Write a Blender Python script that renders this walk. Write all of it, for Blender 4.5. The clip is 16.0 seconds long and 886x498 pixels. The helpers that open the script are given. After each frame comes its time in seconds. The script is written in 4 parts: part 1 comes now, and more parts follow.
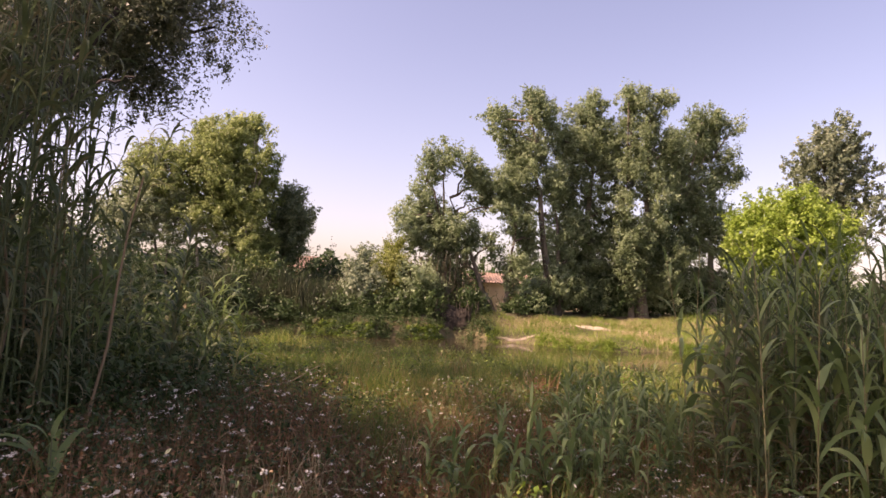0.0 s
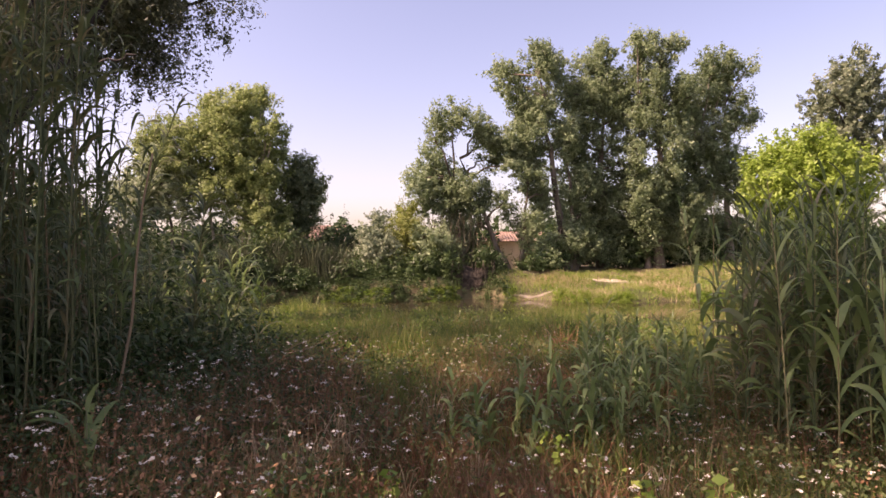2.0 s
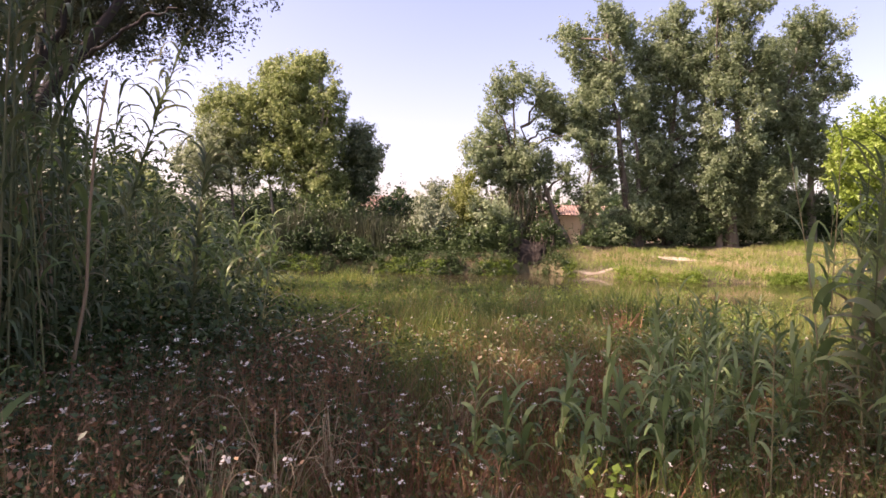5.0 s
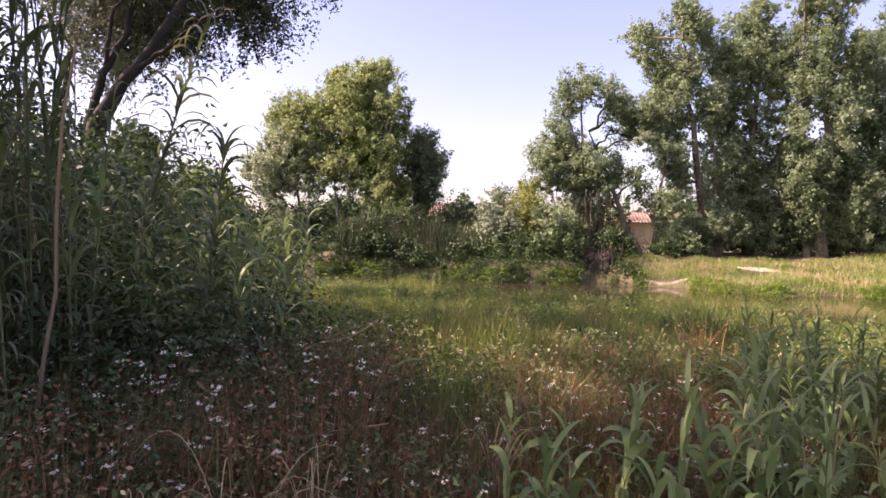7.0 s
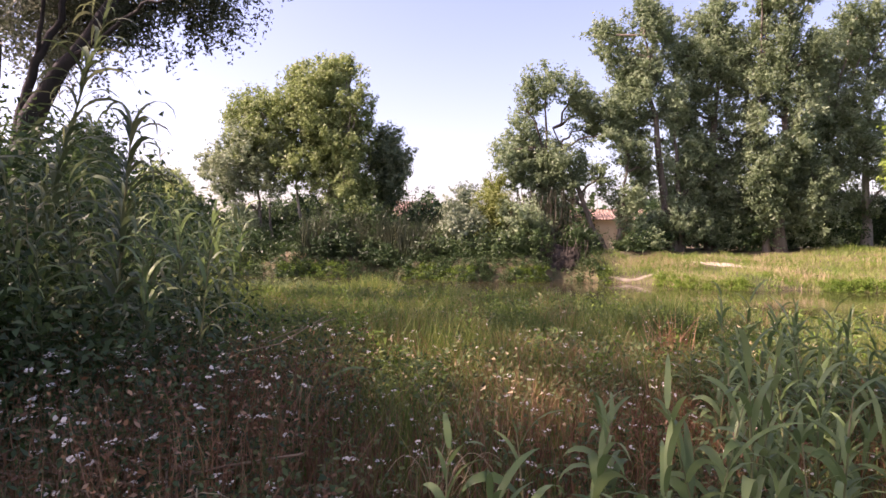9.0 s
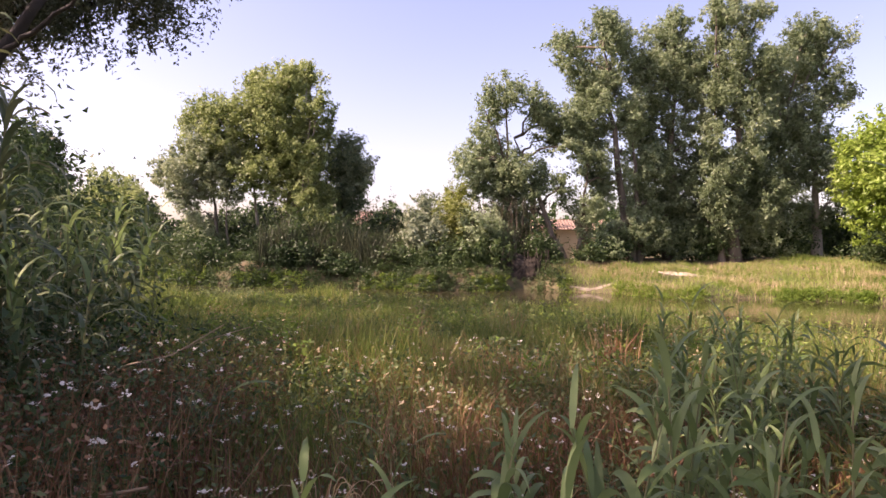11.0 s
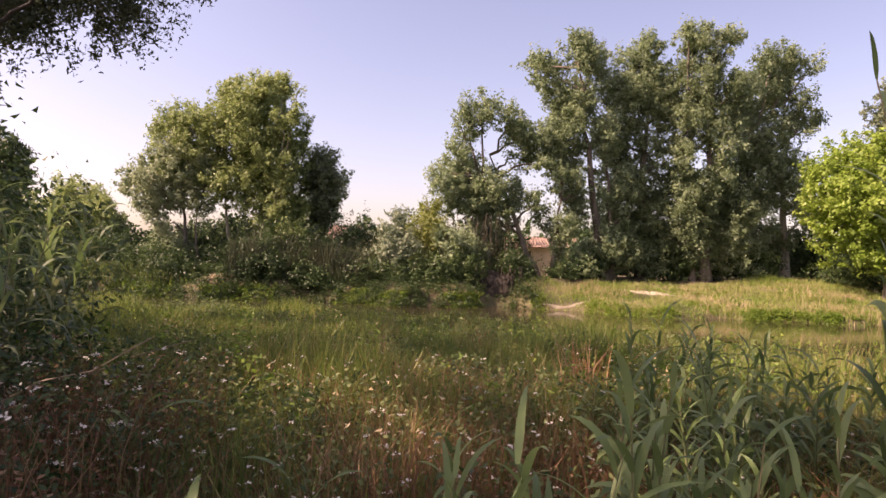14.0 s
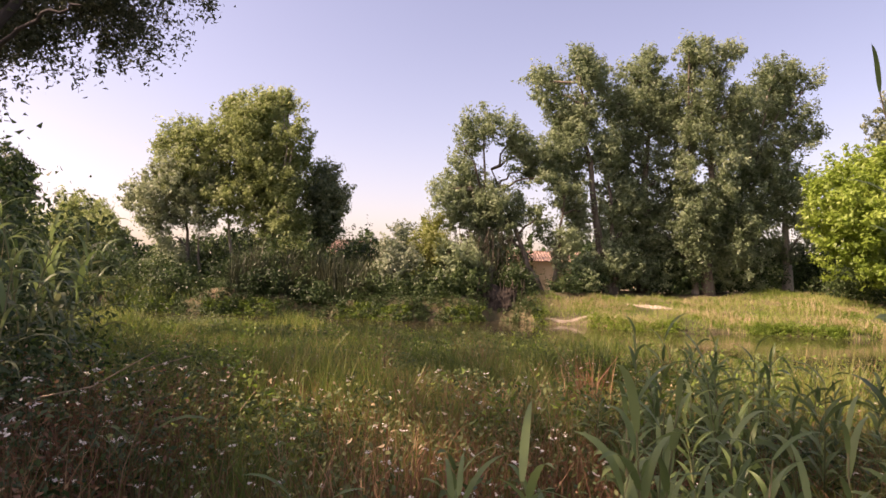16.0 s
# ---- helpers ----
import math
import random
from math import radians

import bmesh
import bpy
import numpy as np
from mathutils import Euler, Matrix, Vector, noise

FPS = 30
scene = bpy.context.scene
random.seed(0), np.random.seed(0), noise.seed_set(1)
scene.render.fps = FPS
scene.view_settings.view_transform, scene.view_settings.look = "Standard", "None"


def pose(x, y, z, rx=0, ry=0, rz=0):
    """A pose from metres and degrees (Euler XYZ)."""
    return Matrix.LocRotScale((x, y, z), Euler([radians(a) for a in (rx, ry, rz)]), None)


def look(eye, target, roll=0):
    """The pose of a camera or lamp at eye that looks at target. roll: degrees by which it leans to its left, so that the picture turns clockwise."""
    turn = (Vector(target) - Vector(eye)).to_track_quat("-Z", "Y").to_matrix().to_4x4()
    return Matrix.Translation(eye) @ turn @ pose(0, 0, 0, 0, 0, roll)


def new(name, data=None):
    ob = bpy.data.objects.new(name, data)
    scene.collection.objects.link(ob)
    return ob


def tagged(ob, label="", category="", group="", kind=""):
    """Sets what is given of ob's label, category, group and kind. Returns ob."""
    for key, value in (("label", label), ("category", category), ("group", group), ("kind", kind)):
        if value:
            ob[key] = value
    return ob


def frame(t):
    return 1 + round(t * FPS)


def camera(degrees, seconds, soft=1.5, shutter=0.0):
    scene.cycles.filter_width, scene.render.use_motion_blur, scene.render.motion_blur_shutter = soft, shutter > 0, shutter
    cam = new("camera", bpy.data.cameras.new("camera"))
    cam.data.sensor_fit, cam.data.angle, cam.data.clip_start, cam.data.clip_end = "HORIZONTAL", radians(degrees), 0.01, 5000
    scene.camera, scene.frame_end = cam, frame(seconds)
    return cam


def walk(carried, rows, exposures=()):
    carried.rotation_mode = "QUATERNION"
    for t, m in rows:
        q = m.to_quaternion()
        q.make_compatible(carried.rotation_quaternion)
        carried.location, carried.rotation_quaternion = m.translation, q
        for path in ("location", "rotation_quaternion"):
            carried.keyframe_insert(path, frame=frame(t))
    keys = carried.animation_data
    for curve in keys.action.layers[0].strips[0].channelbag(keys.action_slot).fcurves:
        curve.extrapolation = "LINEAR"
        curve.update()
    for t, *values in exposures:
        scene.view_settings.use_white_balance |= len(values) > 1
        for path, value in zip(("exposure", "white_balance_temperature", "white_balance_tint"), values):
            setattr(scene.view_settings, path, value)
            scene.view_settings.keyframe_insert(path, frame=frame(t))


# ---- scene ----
cam = camera(72.0, 16.0, soft=1.55)
PATH = [
    (0, (0.021, 0.021, 1.618), (0.01, 2.015, 1.763), 2.6),
    (0.5, (0.021, 0.017, 1.62), (0.031, 2.013, 1.744), 2.9),
    (1, (0.021, 0.029, 1.621), (0.0, 2.027, 1.704), 1.6),
    (1.5, (0.021, 0.018, 1.613), (-0.034, 2.017, 1.673), 0.9),
    (2, (0.032, 0.018, 1.599), (-0.023, 2.017, 1.619), -0.6),
    (2.5, (0.051, 0.071, 1.593), (-0.049, 2.069, 1.592), -1.1),
    (3, (0.063, 0.129, 1.592), (-0.092, 2.123, 1.605), -1.0),
    (3.2, (0.056, 0.156, 1.595), (-0.129, 2.147, 1.58), -0.4),
    (5.3, (0.23, 1.201, 1.527), (-0.026, 3.183, 1.458), 0.6),
    (5.5, (0.257, 1.287, 1.523), (-0.035, 3.265, 1.461), -0.7),
    (6, (0.273, 1.469, 1.489), (-0.031, 3.443, 1.393), 0.5),
    (6.5, (0.263, 1.677, 1.474), (-0.085, 3.646, 1.421), 2.1),
    (7, (0.266, 1.787, 1.472), (-0.198, 3.732, 1.425), 1.1),
    (7.5, (0.296, 1.948, 1.456), (-0.282, 3.862, 1.484), 0.5),
    (8, (0.33, 2.099, 1.447), (-0.207, 4.025, 1.425), 1.2),
    (8.5, (0.323, 2.205, 1.429), (-0.108, 4.157, 1.348), 0.6),
    (9, (0.301, 2.342, 1.415), (-0.059, 4.309, 1.368), 0.5),
    (9.5, (0.305, 2.38, 1.419), (0.068, 4.365, 1.359), 2.0),
    (10, (0.352, 2.438, 1.408), (0.145, 4.427, 1.371), 1.0),
    (10.2, (0.407, 2.487, 1.393), (0.179, 4.474, 1.367), 0.3),
    (12.3, (0.596, 3.033, 1.317), (0.252, 5.003, 1.32), 3.1),
    (12.5, (0.614, 3.041, 1.314), (0.245, 5.006, 1.332), 3.2),
    (13, (0.609, 3.035, 1.317), (0.362, 5.02, 1.359), 2.4),
    (13.5, (0.607, 3.009, 1.318), (0.434, 5.001, 1.375), 2.7),
    (14, (0.614, 3.0, 1.315), (0.444, 4.993, 1.358), 1.6),
    (14.5, (0.617, 3.0, 1.316), (0.469, 4.994, 1.38), 1.6),
    (15, (0.614, 3.005, 1.314), (0.489, 5.0, 1.373), 1.7),
    (15.5, (0.615, 3.009, 1.314), (0.473, 5.002, 1.392), 0.3),
    (16, (0.611, 3.01, 1.315), (0.433, 5.0, 1.404), 1.5),
]
EXPOSURES = [(0.0, 1.1, 8350, 45), (3.0, 1.2, 7850, 45.2), (5.5, 1.37, 7450, 45.5), (9.0, 1.38, 7150, 45.6), (12.5, 1.18, 8000, 43.2), (14.5, 1.06, 8350, 42.8), (16.0, 1.06, 8550, 42.7)]
walk(cam, [(t, look(eye, target, roll)) for t, eye, target, roll in PATH], EXPOSURES)

# ---- light ----
SUN_DIR = Vector((-0.69, -0.22, 0.69)).normalized()
world = bpy.data.worlds.new("sky")
scene.world = world
world.use_nodes = True
wn = world.node_tree.nodes
sky = wn.new("ShaderNodeTexSky")
sky.sky_type = "NISHITA"
sky.sun_disc = False
sky.sun_elevation = math.asin(SUN_DIR.z)
sky.sun_rotation = math.atan2(SUN_DIR.x, SUN_DIR.y)
sky.air_density, sky.dust_density, sky.ozone_density = 1.0, 2.2, 1.5
world.node_tree.links.new(sky.outputs[0], wn["Background"].inputs[0])
wn["Background"].inputs[1].default_value = 0.127
sun_data = bpy.data.lights.new("sun", "SUN")
sun_data.energy, sun_data.angle, sun_data.color = 5.0, radians(0.6), (1.0, 0.93, 0.8)
sun = new("sun", sun_data)
sun.matrix_world = look(SUN_DIR * 60, (0, 0, 0))


# ---- materials ----
def nodes_of(name):
    m = bpy.data.materials.new(name)
    m.use_nodes = True
    return m, m.node_tree.nodes, m.node_tree.links, m.node_tree.nodes["Principled BSDF"]


def ramp_node(n, stops):
    r = n.new("ShaderNodeValToRGB")
    while len(r.color_ramp.elements) < len(stops):
        r.color_ramp.elements.new(0.5)
    for e, (p, c) in zip(r.color_ramp.elements, stops):
        e.position, e.color = p, (*c, 1)
    return r


def leaf_material(name, stops, through_light=0.35, rough=0.5, patch=0.25, per_object=False):
    """Foliage: colour varies from leaf to leaf and over metres, and light comes through."""
    m, n, l, b = nodes_of(name)
    geo = n.new("ShaderNodeObjectInfo" if per_object else "ShaderNodeNewGeometry")
    tex = n.new("ShaderNodeTexNoise")
    tex.inputs["Scale"].default_value = patch
    tex.inputs["Detail"].default_value = 3
    pos = n.new("ShaderNodeNewGeometry")
    l.new(pos.outputs["Position"], tex.inputs["Vector"])
    mix = n.new("ShaderNodeMath")
    mix.operation = "MULTIPLY_ADD"
    mix.inputs[1].default_value = 0.7
    l.new(geo.outputs["Random" if per_object else "Random Per Island"], mix.inputs[0])
    sc = n.new("ShaderNodeMath")
    sc.operation = "MULTIPLY_ADD"
    sc.inputs[1].default_value, sc.inputs[2].default_value = 1.5, -0.62
    l.new(tex.outputs["Fac"], sc.inputs[0])
    l.new(sc.outputs[0], mix.inputs[2])
    r = ramp_node(n, stops)
    l.new(mix.outputs[0], r.inputs[0])
    l.new(r.outputs[0], b.inputs["Base Color"])
    b.inputs["Roughness"].default_value = rough
    b.inputs["Specular IOR Level"].default_value = 0.35
    t = n.new("ShaderNodeBsdfTranslucent")
    l.new(r.outputs[0], t.inputs["Color"])
    ms = n.new("ShaderNodeMixShader")
    ms.inputs[0].default_value = through_light
    l.new(b.outputs[0], ms.inputs[1])
    l.new(t.outputs[0], ms.inputs[2])
    l.new(ms.outputs[0], n["Material Output"].inputs[0])
    return m


def rough_material(name, stops, scale, rough=0.9, bump=0.4, fine=8.0, stretch=(1, 1, 1)):
    m, n, l, b = nodes_of(name)
    pos = n.new("ShaderNodeTexCoord")
    mp = n.new("ShaderNodeMapping")
    mp.inputs["Scale"].default_value = stretch
    l.new(pos.outputs["Object"], mp.inputs[0])
    a = n.new("ShaderNodeTexNoise")
    a.inputs["Scale"].default_value, a.inputs["Detail"].default_value = scale, 8
    l.new(mp.outputs[0], a.inputs["Vector"])
    r = ramp_node(n, stops)
    l.new(a.outputs["Fac"], r.inputs[0])
    l.new(r.outputs[0], b.inputs["Base Color"])
    f = n.new("ShaderNodeTexNoise")
    f.inputs["Scale"].default_value, f.inputs["Detail"].default_value = scale * fine, 6
    l.new(mp.outputs[0], f.inputs["Vector"])
    bp = n.new("ShaderNodeBump")
    bp.inputs["Strength"].default_value, bp.inputs["Distance"].default_value = bump, 0.05
    l.new(f.outputs["Fac"], bp.inputs["Height"])
    l.new(bp.outputs[0], b.inputs["Normal"])
    b.inputs["Roughness"].default_value = rough
    return m


M_GROUND = rough_material("soil", [(0.3, (0.05, 0.045, 0.02)), (0.5, (0.09, 0.08, 0.035)), (0.72, (0.16, 0.11, 0.06))], 0.5)
M_SAND = rough_material("sand", [(0.3, (0.26, 0.21, 0.15)), (0.7, (0.45, 0.39, 0.3))], 1.5)
M_MUD = rough_material("pale_mud", [(0.3, (0.14, 0.115, 0.08)), (0.7, (0.27, 0.23, 0.17))], 1.5)
M_BARK = rough_material("bark", [(0.3, (0.07, 0.055, 0.04)), (0.7, (0.19, 0.16, 0.12))], 3, stretch=(1, 1, 0.25))
M_BARK_PALE = rough_material("pale_bark", [(0.3, (0.16, 0.14, 0.11)), (0.7, (0.38, 0.34, 0.28))], 3, stretch=(1, 1, 0.25))
# Darker copy of the bark: backlit shade on the overhanging limbs is in the colour.
M_BARK_SHADED = rough_material("shaded_bark", [(0.3, (0.016, 0.014, 0.013)), (0.7, (0.042, 0.036, 0.033))], 3, stretch=(1, 1, 0.25))
# Earth darkened so that its colour holds the shade of the undercut hollow.
M_EARTH = rough_material("shaded_earth_bank", [(0.3, (0.02, 0.016, 0.011)), (0.7, (0.05, 0.038, 0.026))], 1.2)
M_WALL = rough_material("cream_render", [(0.3, (0.55, 0.45, 0.32)), (0.7, (0.72, 0.62, 0.48))], 0.8, bump=0.1)
M_WHITE = rough_material("white_sheet", [(0.3, (0.6, 0.6, 0.58)), (0.7, (0.8, 0.8, 0.78))], 0.8, bump=0.05)
M_ROOF = rough_material("roof_tile", [(0.3, (0.19, 0.12, 0.09)), (0.7, (0.3, 0.21, 0.16))], 2.5)
M_FRAME = rough_material("brown_wood", [(0.3, (0.1, 0.06, 0.03)), (0.7, (0.18, 0.11, 0.06))], 6)
M_GLASS, _n, _l, _b = nodes_of("window_glass")
_b.inputs["Base Color"].default_value = (0.03, 0.035, 0.04, 1)
_b.inputs["Roughness"].default_value = 0.06

M_WATER, _n, _l, _b = nodes_of("river_water")
_t = _n.new("ShaderNodeTexNoise")
_t.inputs["Scale"].default_value, _t.inputs["Detail"].default_value = 2.2, 4
_g = _n.new("ShaderNodeNewGeometry")
_l.new(_g.outputs["Position"], _t.inputs["Vector"])
_p = _n.new("ShaderNodeBump")
_p.inputs["Strength"].default_value, _p.inputs["Distance"].default_value = 0.1, 0.03
_l.new(_t.outputs["Fac"], _p.inputs["Height"])
_l.new(_p.outputs[0], _b.inputs["Normal"])
_b.inputs["Base Color"].default_value = (0.032, 0.028, 0.016, 1)
_b.inputs["Roughness"].default_value = 0.07

L_POPLAR = leaf_material("poplar_leaf", [(0.1, (0.125, 0.175, 0.085)), (0.5, (0.22, 0.295, 0.15)), (0.95, (0.33, 0.4, 0.23))], 0.5)
L_LEFT = leaf_material("elm_leaf", [(0.1, (0.13, 0.18, 0.06)), (0.5, (0.25, 0.32, 0.11)), (0.9, (0.38, 0.44, 0.19))], 0.5)
L_GREY = leaf_material("grey_poplar_leaf", [(0.1, (0.15, 0.2, 0.1)), (0.5, (0.25, 0.31, 0.17)), (0.9, (0.36, 0.41, 0.25))], 0.5)
# Darker poplar leaf: the shaded right side of the elm group, put into colour.
L_SHADE = leaf_material("shaded_poplar_leaf", [(0.1, (0.09, 0.13, 0.065)), (0.5, (0.16, 0.215, 0.11)), (0.9, (0.26, 0.31, 0.18))], 0.45)
L_LIME = leaf_material("lime_green_leaf", [(0.1, (0.14, 0.23, 0.03)), (0.5, (0.22, 0.33, 0.05)), (0.9, (0.33, 0.43, 0.1))], 0.45)
L_PALE = leaf_material("grey_green_leaf", [(0.1, (0.1, 0.14, 0.08)), (0.5, (0.19, 0.24, 0.14)), (0.9, (0.3, 0.34, 0.22))])
L_YELLOW = leaf_material("willow_leaf", [(0.1, (0.13, 0.17, 0.03)), (0.5, (0.22, 0.26, 0.06)), (0.9, (0.33, 0.35, 0.12))])
L_DARK = leaf_material("bramble_leaf", [(0.1, (0.02, 0.045, 0.014)), (0.5, (0.045, 0.085, 0.025)), (0.9, (0.09, 0.14, 0.045))])
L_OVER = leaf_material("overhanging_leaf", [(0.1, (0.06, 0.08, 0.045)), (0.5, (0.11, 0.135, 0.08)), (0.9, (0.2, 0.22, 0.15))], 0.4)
L_FIELD = leaf_material("meadow_grass", [(0.05, (0.06, 0.1, 0.02)), (0.45, (0.135, 0.195, 0.04)), (0.75, (0.23, 0.26, 0.07)), (1.0, (0.36, 0.28, 0.11))], 0.4, patch=0.7)
L_DRY = leaf_material("dry_grass", [(0.1, (0.13, 0.058, 0.03)), (0.5, (0.25, 0.125, 0.06)), (0.95, (0.42, 0.27, 0.15))], 0.3, patch=0.8)
L_BANK = leaf_material("bank_grass", [(0.05, (0.12, 0.2, 0.03)), (0.5, (0.22, 0.3, 0.06)), (0.78, (0.33, 0.31, 0.13)), (1.0, (0.46, 0.36, 0.22))], patch=0.5)
L_WEED = leaf_material("weed_leaf", [(0.1, (0.05, 0.085, 0.028)), (0.5, (0.115, 0.155, 0.05)), (0.9, (0.2, 0.23, 0.09))], rough=0.7, patch=0.8)
L_BRIGHT = leaf_material("fresh_leaf", [(0.1, (0.09, 0.165, 0.022)), (0.5, (0.155, 0.25, 0.035)), (0.9, (0.25, 0.33, 0.06))], 0.45)
L_REED = leaf_material("reed_leaf", [(0.1, (0.085, 0.14, 0.045)), (0.5, (0.16, 0.235, 0.08)), (0.9, (0.26, 0.34, 0.13))], 0.4, 0.42, per_object=True)
# Darker reed leaf with brown tones; shade under the big tree is in its colour.
L_REED_SHADED = leaf_material("shaded_drooping_reed_leaf", [(0.1, (0.07, 0.1, 0.045)), (0.5, (0.125, 0.17, 0.075)), (0.8, (0.18, 0.2, 0.095)), (1.0, (0.27, 0.21, 0.12))], 0.3, 0.45, per_object=True)
L_REED_MASS = leaf_material("reed_thicket_leaf", [(0.1, (0.06, 0.095, 0.042)), (0.5, (0.115, 0.16, 0.07)), (0.75, (0.16, 0.18, 0.085)), (1.0, (0.26, 0.19, 0.11))], 0.35, 0.45, 0.6)
L_REED_STEM = leaf_material("reed_stem", [(0.1, (0.1, 0.13, 0.05)), (0.5, (0.17, 0.18, 0.08)), (0.9, (0.26, 0.22, 0.11))], 0.05, 0.5, per_object=True)
L_CANE = leaf_material("dead_cane", [(0.1, (0.2, 0.14, 0.085)), (0.9, (0.36, 0.27, 0.17))], 0.0, 0.6, per_object=True)
L_PETAL = leaf_material("white_petal", [(0.1, (0.5, 0.46, 0.37)), (0.9, (0.76, 0.71, 0.6))], 0.25)
L_STRAW = leaf_material("straw", [(0.1, (0.3, 0.22, 0.11)), (0.9, (0.5, 0.4, 0.24))], 0.15)
# Reed colour darkened to hold the shade beneath the far-bank trees.
L_REEDBED = leaf_material("shaded_reed_bed", [(0.1, (0.028, 0.038, 0.018)), (0.6, (0.055, 0.07, 0.032)), (1.0, (0.11, 0.105, 0.055))], 0.15)
L_VINE = leaf_material("hanging_vine", [(0.1, (0.04, 0.034, 0.02)), (0.9, (0.09, 0.072, 0.044))], 0.1)


# ---- mesh helpers ----
def mesh_from(name, verts, polys, mat, smooth=False):
    """A mesh of polygons that all have the same number of corners."""
    verts, polys = np.asarray(verts, np.float32).reshape(-1, 3), np.asarray(polys, np.int32)
    k = polys.shape[1]
    me = bpy.data.meshes.new(name)
    me.vertices.add(len(verts))
    me.vertices.foreach_set("co", verts.ravel())
    me.loops.add(polys.size)
    me.loops.foreach_set("vertex_index", polys.ravel())
    me.polygons.add(len(polys))
    me.polygons.foreach_set("loop_start", np.arange(0, polys.size, k, dtype=np.int32))
    me.update(calc_edges=True)
    me.validate()
    if smooth:
        me.polygons.foreach_set("use_smooth", [True] * len(me.polygons))
    me.materials.append(mat)
    return me


def child(name, me, parent, label=""):
    ob = new(name, me)
    ob.parent = parent
    return tagged(ob, label) if label else ob


def thing(name, place, label, category, group="", rz=0.0):
    ob = new(name)
    ob.empty_display_size = 0.1
    ob.matrix_world = pose(*place, 0, 0, rz)
    return tagged(ob, label, category, group)


def stuff(name, verts, polys, mat, label, category):
    return tagged(new(name, mesh_from(name, verts, polys, mat)), label, category, kind="stuff")


def unit(v):
    return v / (np.linalg.norm(v, axis=-1, keepdims=True) + 1e-9)


def leaf_quads(rng, centres, normals, size, slim=0.55):
    """One small pointed leaf, a folded rhombus, at every centre."""
    n = len(centres)
    a = unit(np.cross(normals, rng.normal(size=(n, 3))))
    b = np.cross(unit(normals), a)
    s = (size * rng.uniform(0.65, 1.35, n))[:, None]
    up = unit(normals) * s * 0.12
    v = np.stack([centres - a * s, centres - b * s * slim + up, centres + a * s, centres + b * s * slim + up], 1)
    return v.reshape(-1, 3), np.arange(4 * n).reshape(-1, 4)


def leaf_tris(rng, centres, normals, size, slim=0.6):
    """Small leaves of one triangle each, for crowns seen from afar."""
    n = len(centres)
    a = unit(np.cross(normals, rng.normal(size=(n, 3))))
    b = np.cross(unit(normals), a)
    s = (size * rng.uniform(0.7, 1.5, n))[:, None]
    v = np.stack([centres - a * s * 0.9 - b * s * slim, centres - a * s * 0.5 + b * s * slim, centres + a * s * 1.2], 1)
    return v.reshape(-1, 3), np.arange(3 * n).reshape(-1, 3)


def blade_tris(rng, base, height, width, lean=0.35):
    """Bent tapering grass blades: five corners and three triangles each."""
    n = len(base)
    h = np.broadcast_to(np.asarray(height, float), (n,))[:, None]
    w = np.broadcast_to(np.asarray(width, float), (n,))[:, None]
    az = rng.uniform(0, 2 * np.pi, n)
    side = np.stack([np.cos(az), np.sin(az), 0 * az], 1)
    az2 = rng.uniform(0, 2 * np.pi, n)
    out = np.stack([np.cos(az2), np.sin(az2), 0 * az2], 1) * (rng.uniform(0.1, 1, n) * lean)[:, None]
    z = np.array([[0, 0, 1.0]])
    mid = base + h * (0.55 * z + 0.3 * out)
    tip = base + h * (0.93 * z + 1.0 * out)
    v = np.stack([base - side * w * 0.5, base + side * w * 0.5, mid - side * w * 0.4, mid + side * w * 0.4, tip], 1)
    i = np.arange(n)[:, None] * 5
    p = np.concatenate([i + [0, 1, 3], i + [0, 3, 2], i + [2, 3, 4]])
    return v.reshape(-1, 3), p


def tube(points, radii, sides=8):
    """Corners and quads of a tapering bent limb."""
    pts = np.asarray(points, float)
    way = unit(np.gradient(pts, axis=0))
    a = unit(np.cross(way, [0.31, 0.83, 0.12]))
    b = np.cross(way, a)
    ang = np.linspace(0, 2 * np.pi, sides, endpoint=False)
    ring = pts[:, None] + np.asarray(radii)[:, None, None] * (np.cos(ang)[None, :, None] * a[:, None] + np.sin(ang)[None, :, None] * b[:, None])
    k, s = len(pts), sides
    q = [[i * s + j, i * s + (j + 1) % s, (i + 1) * s + (j + 1) % s, (i + 1) * s + j] for i in range(k - 1) for j in range(s)]
    return ring.reshape(-1, 3), np.array(q)


def bend(rng, a, b, wobble, k=7):
    """A wandering line from a to b."""
    t = np.linspace(0, 1, k)[:, None]
    p = (1 - t) * np.asarray(a, float) + t * np.asarray(b, float)
    p[1:-1] += rng.normal(size=(k - 2, 3)) * wobble
    return p


def box(bm, lo, hi):
    m = Matrix.LocRotScale([(p + q) / 2 for p, q in zip(lo, hi)], None, [q - p for p, q in zip(lo, hi)])
    bmesh.ops.create_cube(bm, size=1, matrix=m)


def part(name, bm, material, parent, label=""):
    me = bpy.data.meshes.new(name)
    bm.to_mesh(me)
    bm.free()
    me.materials.append(material)
    return child(name, me, parent, label)


def box_part(name, lo, hi, material, parent, label="", bevel=0.0):
    bm = bmesh.new()
    box(bm, lo, hi)
    if bevel:
        bmesh.ops.bevel(bm, geom=bm.edges[:], offset=bevel, segments=1, affect="EDGES")
    return part(name, bm, material, parent, label)


# ---- ground and river ----
WATER_Z = -1.15


def near_shore(x):
    return 22.0 - 0.2 * x - 0.5 * np.maximum(x, 0) + 0.5 * np.sin(x * 0.7) + 0.3 * np.sin(x * 1.9 + 1)


